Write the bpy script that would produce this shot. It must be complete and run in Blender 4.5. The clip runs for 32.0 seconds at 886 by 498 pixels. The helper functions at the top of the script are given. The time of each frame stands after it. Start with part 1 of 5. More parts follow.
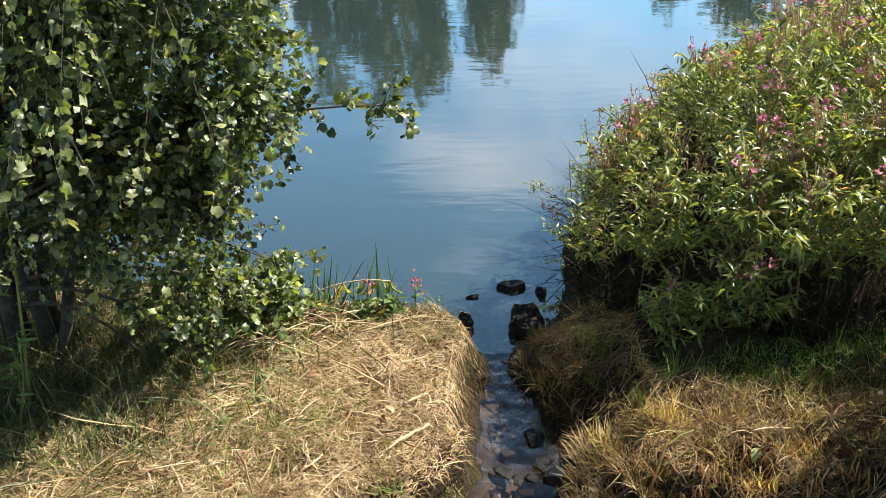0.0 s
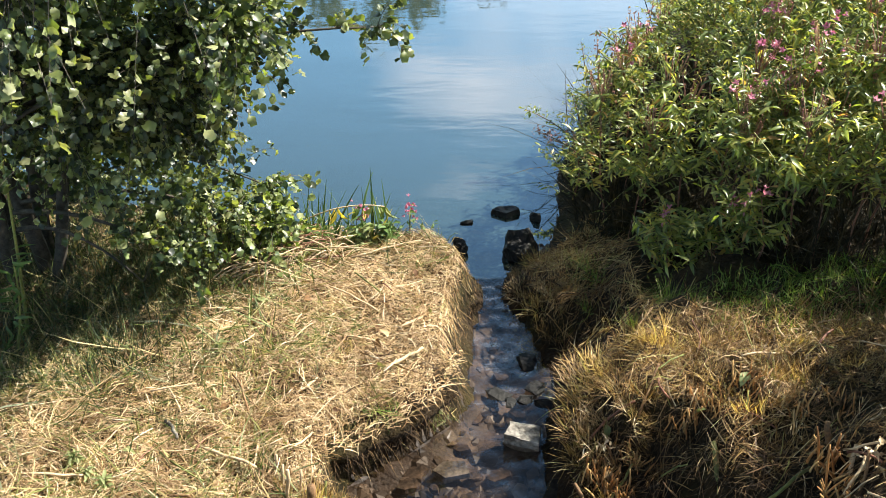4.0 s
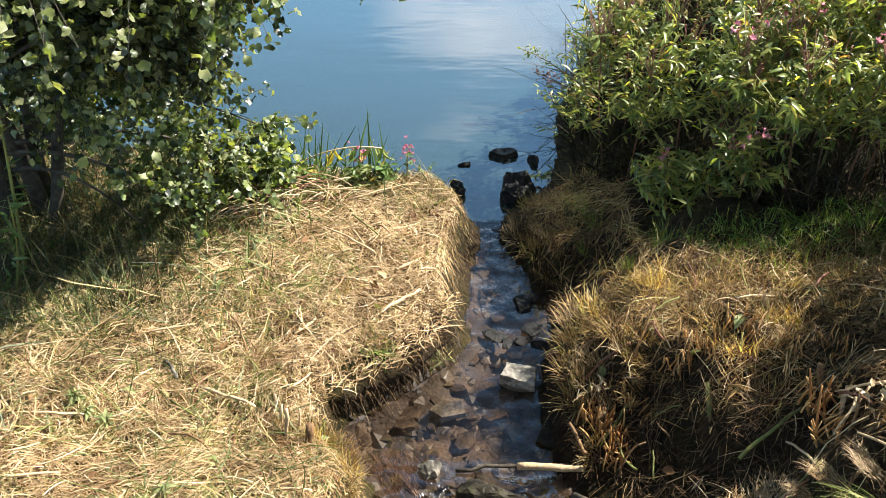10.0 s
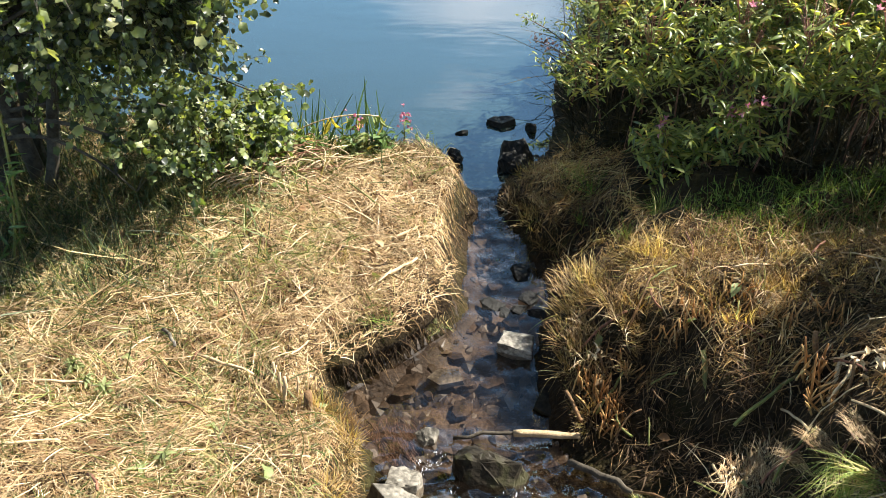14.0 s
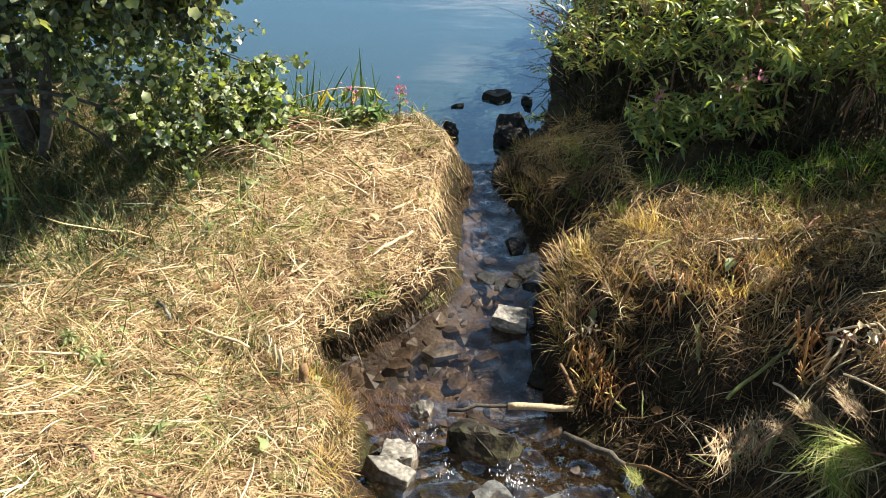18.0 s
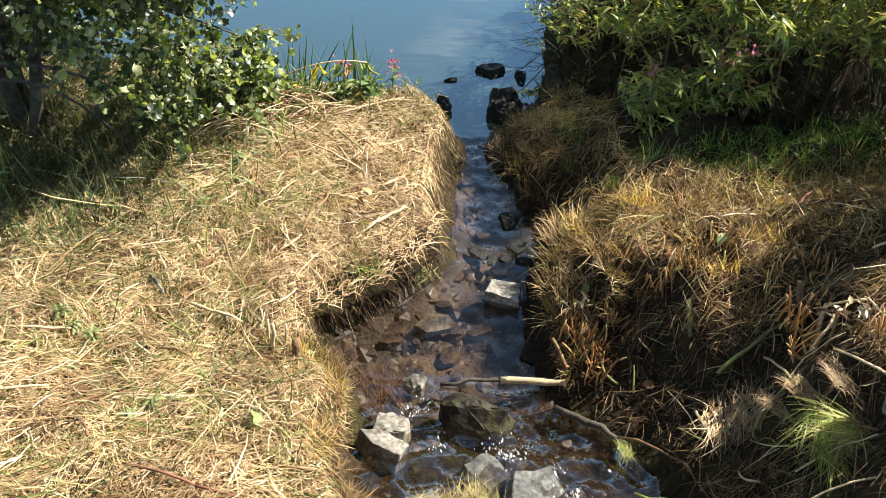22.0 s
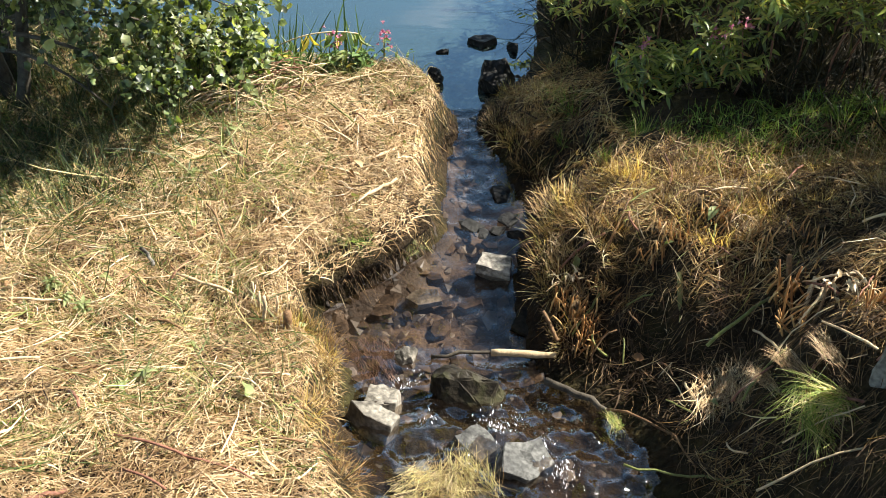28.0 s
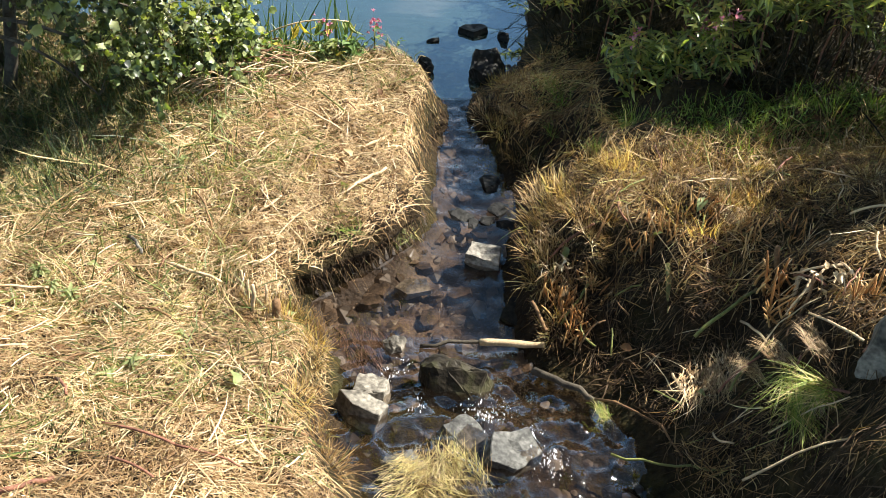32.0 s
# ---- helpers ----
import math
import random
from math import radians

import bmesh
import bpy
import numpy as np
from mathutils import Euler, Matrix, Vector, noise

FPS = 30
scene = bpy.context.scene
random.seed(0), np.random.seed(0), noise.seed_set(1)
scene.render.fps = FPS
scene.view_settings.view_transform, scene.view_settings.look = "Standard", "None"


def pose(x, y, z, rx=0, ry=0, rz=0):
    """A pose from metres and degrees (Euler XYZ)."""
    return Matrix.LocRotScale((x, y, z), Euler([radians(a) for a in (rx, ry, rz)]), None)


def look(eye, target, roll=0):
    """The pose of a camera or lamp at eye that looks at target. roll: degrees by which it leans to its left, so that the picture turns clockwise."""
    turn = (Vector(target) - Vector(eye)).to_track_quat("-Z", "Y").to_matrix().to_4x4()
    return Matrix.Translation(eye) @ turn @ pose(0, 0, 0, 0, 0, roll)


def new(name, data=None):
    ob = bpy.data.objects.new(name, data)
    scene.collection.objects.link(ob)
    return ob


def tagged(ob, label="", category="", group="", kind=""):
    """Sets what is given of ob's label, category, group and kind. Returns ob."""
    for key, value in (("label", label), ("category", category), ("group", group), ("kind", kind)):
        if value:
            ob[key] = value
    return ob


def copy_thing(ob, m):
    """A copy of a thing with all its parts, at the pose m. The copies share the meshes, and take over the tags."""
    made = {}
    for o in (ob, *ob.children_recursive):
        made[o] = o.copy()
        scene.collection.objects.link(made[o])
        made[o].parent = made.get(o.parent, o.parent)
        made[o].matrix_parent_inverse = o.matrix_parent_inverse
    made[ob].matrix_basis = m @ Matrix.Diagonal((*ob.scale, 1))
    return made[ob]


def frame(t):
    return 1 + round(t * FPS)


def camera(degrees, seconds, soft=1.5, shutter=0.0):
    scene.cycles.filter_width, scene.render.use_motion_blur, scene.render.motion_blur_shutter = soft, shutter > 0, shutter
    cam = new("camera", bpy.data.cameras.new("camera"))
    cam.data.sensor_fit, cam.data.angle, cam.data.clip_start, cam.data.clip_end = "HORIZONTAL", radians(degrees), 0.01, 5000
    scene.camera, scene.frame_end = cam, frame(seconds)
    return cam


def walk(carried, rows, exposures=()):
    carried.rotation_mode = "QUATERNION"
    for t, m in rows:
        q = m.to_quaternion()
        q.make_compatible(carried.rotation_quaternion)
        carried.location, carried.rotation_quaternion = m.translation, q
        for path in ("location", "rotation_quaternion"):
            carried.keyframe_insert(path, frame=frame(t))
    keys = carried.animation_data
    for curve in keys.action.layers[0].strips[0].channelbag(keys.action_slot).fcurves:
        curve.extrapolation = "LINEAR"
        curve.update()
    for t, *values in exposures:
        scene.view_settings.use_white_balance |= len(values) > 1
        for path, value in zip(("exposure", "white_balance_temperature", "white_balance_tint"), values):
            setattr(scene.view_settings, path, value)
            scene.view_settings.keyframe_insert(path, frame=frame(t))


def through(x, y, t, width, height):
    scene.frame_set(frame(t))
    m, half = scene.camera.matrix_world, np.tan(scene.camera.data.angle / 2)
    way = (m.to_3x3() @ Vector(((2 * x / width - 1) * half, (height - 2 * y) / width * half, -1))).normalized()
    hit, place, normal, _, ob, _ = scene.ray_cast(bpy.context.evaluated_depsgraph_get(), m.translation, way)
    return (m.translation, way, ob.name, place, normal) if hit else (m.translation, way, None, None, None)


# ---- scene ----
# ---- camera ----
EYE = (0.0, 0.0, 3.0)
ROWS = [
    (0, 62.00, 0.75, 0.33), (0.5, 61.25, 0.77, 0.31), (1, 59.65, 0.82, 0.24), (1.5, 58.91, 0.83, 0.16),
    (2, 58.58, 0.76, 0.16), (2.5, 58.28, 0.60, 0.17), (3, 57.81, 0.59, 0.13), (3.5, 57.55, 0.39, 0.18),
    (5.5, 56.24, 0.31, 0.12), (6, 55.93, 0.22, 0.06), (6.5, 55.61, 0.11, 0.17), (7, 55.27, 0.06, 0.16),
    (7.5, 54.96, 0.01, 0.15), (8, 54.85, 0.13, 0.06), (8.5, 54.60, 0.02, 0.17), (9, 54.35, 0.01, 0.13),
    (9.5, 54.02, 0.09, 0.12), (10, 53.62, 0.11, 0.12), (10.5, 53.16, 0.14, 0.09), (11, 52.83, 0.14, 0.07),
    (11.5, 52.55, 0.09, 0.12), (12, 52.29, 0.16, -0.00), (12.5, 52.08, -0.03, 0.09), (13, 51.92, 0.05, -0.00),
    (13.5, 51.80, 0.06, -0.02), (14, 51.63, 0.00, 0.00), (14.5, 51.41, -0.13, 0.06), (16.5, 50.58, -0.34, 0.04),
    (17, 50.37, -0.38, 0.01), (17.5, 50.13, -0.33, -0.07), (18, 49.96, -0.34, -0.12), (18.5, 49.75, -0.42, -0.16),
    (19, 49.53, -0.36, -0.24), (19.5, 49.33, -0.40, -0.31), (20, 49.13, -0.38, -0.38), (20.5, 48.94, -0.40, -0.44),
    (21, 48.70, -0.46, -0.46), (21.5, 48.53, -0.51, -0.51), (22, 48.36, -0.70, -0.40), (22.5, 48.20, -0.83, -0.33),
    (23, 48.02, -0.95, -0.31), (23.5, 47.85, -0.92, -0.35), (24, 47.69, -0.89, -0.45), (24.5, 47.52, -0.88, -0.48),
    (25, 47.40, -0.89, -0.55), (25.5, 47.24, -1.00, -0.50), (27.5, 46.74, -1.19, -0.57), (28, 46.64, -1.17, -0.72),
    (28.5, 46.50, -1.37, -0.69), (29, 46.44, -1.47, -0.66), (29.5, 46.35, -1.41, -0.83), (30, 46.29, -1.43, -0.89),
    (30.5, 46.21, -1.67, -0.81), (31, 46.12, -1.82, -0.79), (31.5, 46.05, -1.78, -0.94), (32, 45.98, -1.89, -0.96),
]
cam = camera(52.21, 32.0, soft=0.8)
walk(cam, [(t, pose(*EYE, rx, ry, rz)) for t, rx, ry, rz in ROWS], exposures=[(0.0, 0.64), (3.0, 0.88), (6.0, 0.97), (32.0, 0.98)])

# ---- world and sun ----
SUN_EL, SUN_AZ = radians(46), radians(68)
world = bpy.data.worlds.new("sky")
scene.world = world
world.use_nodes = True
wn, wl = world.node_tree.nodes, world.node_tree.links
wn.clear()
sky = wn.new("ShaderNodeTexSky")
sky.sky_type, sky.sun_disc = 'NISHITA', False
sky.dust_density, sky.ozone_density = 0.6, 2.0
sky.sun_elevation, sky.sun_rotation = SUN_EL, SUN_AZ
w_co = wn.new("ShaderNodeTexCoord")
w_map = wn.new("ShaderNodeMapping")
w_map.inputs["Scale"].default_value = (2.2, 2.2, 6.0)
w_map.inputs["Location"].default_value = (0.7, 0.2, 0.4)
w_noise = wn.new("ShaderNodeTexNoise")
w_noise.inputs["Scale"].default_value, w_noise.inputs["Detail"].default_value = 1.1, 6
w_ramp = wn.new("ShaderNodeValToRGB")
w_ramp.color_ramp.elements[0].position, w_ramp.color_ramp.elements[1].position = 0.50, 0.90
w_mix = wn.new("ShaderNodeMix")
w_mix.data_type = 'RGBA'
w_mix.inputs["B"].default_value = (42, 38.5, 37.5, 1)
w_bg = wn.new("ShaderNodeBackground")
w_bg.inputs["Strength"].default_value = 0.046
w_out = wn.new("ShaderNodeOutputWorld")
wl.new(w_co.outputs["Generated"], w_map.inputs["Vector"])
wl.new(w_map.outputs["Vector"], w_noise.inputs["Vector"])
w_sep = wn.new("ShaderNodeSeparateXYZ")
wl.new(w_co.outputs["Generated"], w_sep.inputs["Vector"])
w_low = wn.new("ShaderNodeMapRange")
w_low.inputs["From Min"].default_value, w_low.inputs["From Max"].default_value = 0.22, 0.42
w_low.inputs["To Min"].default_value, w_low.inputs["To Max"].default_value = 0.05, -0.03
wl.new(w_sep.outputs["Z"], w_low.inputs["Value"])
w_add = wn.new("ShaderNodeMath")
wl.new(w_noise.outputs["Fac"], w_add.inputs[0])
wl.new(w_low.outputs["Result"], w_add.inputs[1])
wl.new(w_add.outputs[0], w_ramp.inputs["Fac"])
wl.new(w_ramp.outputs["Color"], w_mix.inputs["Factor"])
w_haze = wn.new("ShaderNodeMapRange")
w_haze.interpolation_type = 'SMOOTHSTEP'
w_haze.inputs["From Min"].default_value, w_haze.inputs["From Max"].default_value = 0.12, 0.82
w_haze.inputs["To Min"].default_value, w_haze.inputs["To Max"].default_value = 5.0, 0.75
wl.new(w_sep.outputs["Z"], w_haze.inputs["Value"])
w_bright = wn.new("ShaderNodeVectorMath")
w_bright.operation = 'SCALE'
wl.new(sky.outputs["Color"], w_bright.inputs[0])
wl.new(w_haze.outputs["Result"], w_bright.inputs["Scale"])
w_tint = wn.new("ShaderNodeVectorMath")
w_tint.operation = 'MULTIPLY'
w_tint.inputs[1].default_value = (0.80, 1.05, 1.06)
wl.new(w_bright.outputs[0], w_tint.inputs[0])
wl.new(w_tint.outputs[0], w_mix.inputs["A"])
wl.new(w_mix.outputs["Result"], w_bg.inputs["Color"])
wl.new(w_bg.outputs["Background"], w_out.inputs["Surface"])

sun = new("sun", bpy.data.lights.new("sun", 'SUN'))
sun.data.energy, sun.data.angle, sun.data.color = 9.6, radians(0.53), (1.0, 0.955, 0.85)
TO_SUN = Vector((math.sin(SUN_AZ) * math.cos(SUN_EL), math.cos(SUN_AZ) * math.cos(SUN_EL), math.sin(SUN_EL)))
sun.matrix_world = look(TO_SUN * 60, (0, 0, 0))


# ---- materials ----
def material(name, rough=0.8, spec=0.3):
    m = bpy.data.materials.new(name)
    m.use_nodes = True
    n, l = m.node_tree.nodes, m.node_tree.links
    b = n["Principled BSDF"]
    b.inputs["Roughness"].default_value = rough
    b.inputs["Specular IOR Level"].default_value = spec
    return m, n, l, b


def ramp(n, stops):
    r = n.new("ShaderNodeValToRGB")
    while len(r.color_ramp.elements) < len(stops):
        r.color_ramp.elements.new(0.5)
    for e, (p, c) in zip(r.color_ramp.elements, stops):
        e.position, e.color = p, (*c, 1)
    return r


def texture(n, l, scale, detail=4, kind="ShaderNodeTexNoise", coords="Object"):
    c = n.new("ShaderNodeTexCoord")
    t = n.new(kind)
    t.inputs["Scale"].default_value = scale
    if kind == "ShaderNodeTexNoise":
        t.inputs["Detail"].default_value = detail
    l.new(c.outputs[coords], t.inputs["Vector"])
    return t


def blend(n, l, a, b, fac, mode='MIX'):
    """Mixes two colours (sockets or tuples) by a socket or number."""
    m = n.new("ShaderNodeMix")
    m.data_type, m.blend_type = 'RGBA', mode
    for key, v in (("A", a), ("B", b), ("Factor", fac)):
        if isinstance(v, tuple):
            m.inputs[key].default_value = (*v, 1)
        elif isinstance(v, (int, float)):
            m.inputs[key].default_value = v
        else:
            l.new(v, m.inputs[key])
    return m.outputs["Result"]


def relief(n, l, b, height, strength, distance=0.01):
    u = n.new("ShaderNodeBump")
    u.inputs["Strength"].default_value, u.inputs["Distance"].default_value = strength, distance
    l.new(height, u.inputs["Height"])
    l.new(u.outputs["Normal"], b.inputs["Normal"])


def blade_material(name, stops, rough=0.6, through=0.0, spec=0.3, per_object=False, streak=60, patch=2.0, glow=(1.7, 1.6, 0.6), low=(0.62, 0.58, 0.55)):
    """Straw, grass and leaves: a colour of its own for each blade, patches over the place, fine streaks, light passing through."""
    m, n, l, b = material(name, rough, spec)
    if per_object:
        g = n.new("ShaderNodeObjectInfo")
        rnd = g.outputs["Random"]
    else:
        g = n.new("ShaderNodeNewGeometry")
        rnd = g.outputs["Random Per Island"]
    r = ramp(n, stops)
    l.new(rnd, r.inputs["Fac"])
    big = texture(n, l, patch, 3)
    rb = ramp(n, [(0.32, low), (0.68, (1.14, 1.12, 1.08))])
    l.new(big.outputs["Fac"], rb.inputs["Fac"])
    c = blend(n, l, r.outputs["Color"], rb.outputs["Color"], 1.0, 'MULTIPLY')
    fine = texture(n, l, streak, 3)
    rf = ramp(n, [(0.3, (0.75, 0.75, 0.75)), (0.7, (1.1, 1.1, 1.1))])
    l.new(fine.outputs["Fac"], rf.inputs["Fac"])
    c = blend(n, l, c, rf.outputs["Color"], 1.0, 'MULTIPLY')
    l.new(c, b.inputs["Base Color"])
    relief(n, l, b, fine.outputs["Fac"], 0.25, 0.004)
    if through:
        t = n.new("ShaderNodeBsdfTranslucent")
        tc = blend(n, l, c, glow, 1.0, 'MULTIPLY')
        l.new(tc, t.inputs["Color"])
        s = n.new("ShaderNodeMixShader")
        s.inputs["Fac"].default_value = through
        l.new(b.outputs["BSDF"], s.inputs[1])
        l.new(t.outputs["BSDF"], s.inputs[2])
        l.new(s.outputs["Shader"], n["Material Output"].inputs["Surface"])
    return m


STRAW = blade_material("straw", [(0.0, (0.20, 0.115, 0.05)), (0.32, (0.36, 0.24, 0.125)), (0.68, (0.54, 0.405, 0.24)),
                                 (0.92, (0.76, 0.63, 0.44)), (1.0, (0.36, 0.36, 0.12))], 0.55, 0.15, 0.35, patch=3.2, low=(0.50, 0.43, 0.36))
STRAW_UNDER = blade_material("matted_straw", [(0.0, (0.16, 0.095, 0.045)), (0.5, (0.34, 0.23, 0.115)), (1.0, (0.50, 0.37, 0.20))], 0.7, 0.1, 0.2, patch=4.0)
STRAW_RED = blade_material("weathered_straw", [(0.0, (0.10, 0.055, 0.02)), (0.3, (0.24, 0.14, 0.05)), (0.65, (0.40, 0.26, 0.105)),
                                               (0.9, (0.60, 0.46, 0.25)), (1.0, (0.24, 0.29, 0.07))], 0.6, 0.2, 0.3, patch=3.0, low=(0.45, 0.40, 0.36))
STRAW_ONE = blade_material("loose_straw", [(0.0, (0.42, 0.31, 0.17)), (0.5, (0.62, 0.48, 0.29)), (1.0, (0.78, 0.68, 0.48))], 0.5, 0.0, 0.35, True)
GOLD = blade_material("golden_tuft", [(0.0, (0.18, 0.10, 0.035)), (0.35, (0.48, 0.33, 0.14)), (0.75, (0.70, 0.55, 0.29)), (0.88, (0.76, 0.64, 0.40)), (1.0, (0.32, 0.36, 0.10))], 0.5, 0.4, 0.35)
HAY_MIX = blade_material("damp_hay", [(0.0, (0.10, 0.06, 0.025)), (0.4, (0.30, 0.22, 0.09)), (0.7, (0.36, 0.34, 0.12)), (1.0, (0.66, 0.53, 0.32))], 0.55, 0.15, 0.35)
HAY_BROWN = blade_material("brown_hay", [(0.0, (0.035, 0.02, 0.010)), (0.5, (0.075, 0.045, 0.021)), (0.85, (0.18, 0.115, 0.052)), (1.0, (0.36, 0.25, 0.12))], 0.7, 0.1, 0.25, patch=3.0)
STRAW_DARK = blade_material("dark_litter", [(0.0, (0.02, 0.014, 0.009)), (0.6, (0.07, 0.045, 0.024)), (1.0, (0.18, 0.12, 0.06))], 0.8, 0.0, 0.2)
# near-black tones stand in for the deep shade under the thicket
THATCH_SHADE = blade_material("shade_toned_thatch", [(0.0, (0.012, 0.010, 0.006)), (0.7, (0.035, 0.030, 0.016)), (1.0, (0.08, 0.06, 0.03))], 0.85, 0.0, 0.15)
STUBBLE_ONE = blade_material("rusty_reed_stem", [(0.0, (0.28, 0.12, 0.035)), (0.6, (0.52, 0.27, 0.09)), (1.0, (0.72, 0.50, 0.22))], 0.6, 0.0, 0.3, True)
GRASS = blade_material("green_grass", [(0.0, (0.05, 0.08, 0.02)), (0.4, (0.11, 0.15, 0.04)), (0.7, (0.20, 0.23, 0.07)),
                                       (0.8, (0.42, 0.34, 0.16)), (1.0, (0.52, 0.42, 0.22))], 0.5, 0.3, 0.35)
TUFT_GREEN = blade_material("fresh_grass", [(0.0, (0.06, 0.12, 0.02)), (0.5, (0.12, 0.22, 0.035)), (0.9, (0.22, 0.30, 0.06)), (1.0, (0.45, 0.38, 0.18))], 0.45, 0.4, 0.35)
FRESH_HAY = blade_material("fresh_hay", [(0.0, (0.10, 0.15, 0.03)), (0.4, (0.24, 0.32, 0.07)), (0.65, (0.38, 0.42, 0.13)), (0.8, (0.55, 0.44, 0.20)), (1.0, (0.70, 0.58, 0.34))], 0.5, 0.35, 0.35)
# the tree's deep shade is put into this grass as darker tones
SHADE_GRASS = blade_material("shade_toned_grass", [(0.0, (0.02, 0.032, 0.01)), (0.7, (0.05, 0.075, 0.022)), (1.0, (0.12, 0.12, 0.05))], 0.5, 0.15, 0.3)
IRIS = blade_material("iris_blade", [(0.0, (0.025, 0.06, 0.018)), (0.8, (0.06, 0.115, 0.035)), (0.95, (0.20, 0.22, 0.06)),
                                     (1.0, (0.55, 0.45, 0.08))], 0.4, 0.3, 0.4)
ALDER_TONES = [(0.0, (0.016, 0.026, 0.012)), (0.4, (0.062, 0.088, 0.030)), (0.7, (0.155, 0.19, 0.067)), (1.0, (0.33, 0.345, 0.19))]
ALDER = blade_material("alder_leaf", ALDER_TONES, 0.40, 0.38, 0.5, patch=1.2, streak=40, glow=(1.9, 2.0, 0.6))
ALDER_ONE = blade_material("alder_leaf_single", ALDER_TONES, 0.40, 0.38, 0.5, True, streak=40, glow=(1.9, 2.0, 0.6))
BALSAM_TONES = [(0.0, (0.05, 0.08, 0.022)), (0.35, (0.19, 0.25, 0.062)), (0.72, (0.38, 0.41, 0.14)), (0.90, (0.46, 0.41, 0.12)), (1.0, (0.44, 0.22, 0.10))]
BALSAM = blade_material("balsam_leaf", BALSAM_TONES, 0.36, 0.5, 0.6, patch=1.6, streak=40, low=(0.55, 0.6, 0.6))
BALSAM_ONE = blade_material("balsam_leaf_single", BALSAM_TONES, 0.36, 0.5, 0.6, True, streak=40)
WEED = blade_material("weed_leaf", [(0.0, (0.05, 0.11, 0.03)), (0.7, (0.13, 0.22, 0.06)), (1.0, (0.30, 0.33, 0.12))], 0.5, 0.3, 0.4)
WEED_PALE = blade_material("pale_weed_leaf", [(0.0, (0.14, 0.19, 0.07)), (0.7, (0.27, 0.32, 0.14)), (1.0, (0.42, 0.42, 0.2))], 0.55, 0.3, 0.3)
FLOWER = blade_material("balsam_flower", [(0.0, (0.46, 0.07, 0.14)), (0.5, (0.54, 0.16, 0.24)), (1.0, (0.62, 0.36, 0.42))], 0.5, 0.35, 0.3, glow=(1.2, 1.0, 1.3))
SEED = blade_material("dry_flower_head", [(0.0, (0.22, 0.09, 0.08)), (0.6, (0.40, 0.21, 0.18)), (1.0, (0.46, 0.33, 0.20))], 0.7, 0.2, 0.2)
YELLOW = blade_material("yellowed_leaf", [(0.0, (0.55, 0.42, 0.05)), (1.0, (0.70, 0.60, 0.16))], 0.5, 0.35, 0.3)
FAR_LEAF = blade_material("far_foliage", [(0.0, (0.05, 0.06, 0.02)), (1.0, (0.14, 0.13, 0.05))], 0.6, 0.2, 0.3, streak=3, patch=0.2)


def bark_material(name, dark, light, scale=30, rough=0.85):
    m, n, l, b = material(name, rough, 0.25)
    a = texture(n, l, scale, 6)
    a.inputs["Roughness"].default_value = 0.7
    big = texture(n, l, 4, 3)
    r = ramp(n, [(0.3, dark), (0.7, light)])
    l.new(a.outputs["Fac"], r.inputs["Fac"])
    rb = ramp(n, [(0.35, (0.65, 0.65, 0.65)), (0.65, (1.15, 1.12, 1.08))])
    l.new(big.outputs["Fac"], rb.inputs["Fac"])
    l.new(blend(n, l, r.outputs["Color"], rb.outputs["Color"], 1.0, 'MULTIPLY'), b.inputs["Base Color"])
    relief(n, l, b, a.outputs["Fac"], 0.6, 0.01)
    return m


BARK = bark_material("dark_bark", (0.025, 0.02, 0.015), (0.10, 0.085, 0.065))
STEM_RED = bark_material("red_stem", (0.10, 0.04, 0.025), (0.30, 0.14, 0.09), 50, 0.6)
STEM_GREEN = bark_material("green_stem", (0.10, 0.12, 0.03), (0.22, 0.22, 0.07), 50, 0.5)
STEM_DRY = bark_material("dry_stem", (0.38, 0.27, 0.15), (0.64, 0.49, 0.31), 60, 0.6)
STEM_BROWN = bark_material("brown_dead_stem", (0.09, 0.05, 0.025), (0.26, 0.15, 0.07), 60, 0.7)


def stone_material(name, dark, light, wet=0.0, moss=0.0):
    m, n, l, b = material(name, 0.75 - 0.4 * wet, 0.22 * (1 - wet))
    a, f = texture(n, l, 7, 6), texture(n, l, 60, 6)
    r = ramp(n, [(0.36, dark), (0.6, light)])
    l.new(a.outputs["Fac"], r.inputs["Fac"])
    rf = ramp(n, [(0.3, (0.45, 0.45, 0.45)), (0.7, (1.15, 1.15, 1.15))])
    l.new(f.outputs["Fac"], rf.inputs["Fac"])
    c = blend(n, l, r.outputs["Color"], rf.outputs["Color"], 1.0, 'MULTIPLY')
    if moss:
        g = texture(n, l, 12, 5)
        rg = ramp(n, [(0.5, (0, 0, 0)), (0.62, (moss, moss, moss))])
        l.new(g.outputs["Fac"], rg.inputs["Fac"])
        c = blend(n, l, c, (0.06, 0.065, 0.02), rg.outputs["Color"])
    l.new(c, b.inputs["Base Color"])
    relief(n, l, b, f.outputs["Fac"], 0.5, 0.008)
    return m


STONE_PALE = stone_material("pale_grey_stone", (0.04, 0.036, 0.03), (0.20, 0.18, 0.15))
STONE_SLAB = stone_material("pale_slab", (0.09, 0.08, 0.066), (0.27, 0.245, 0.205))
STONE_WHITE = stone_material("bleached_slab", (0.15, 0.135, 0.115), (0.40, 0.37, 0.315))
STONE_GREY = stone_material("grey_slate", (0.055, 0.055, 0.053), (0.15, 0.147, 0.137), 0.3)
STONE_WET = stone_material("wet_dark_stone", (0.012, 0.012, 0.012), (0.026, 0.025, 0.023), 0.5)
STONE_MOSS = stone_material("mossy_stone", (0.012, 0.010, 0.007), (0.038, 0.031, 0.021), 0.3, 0.25)

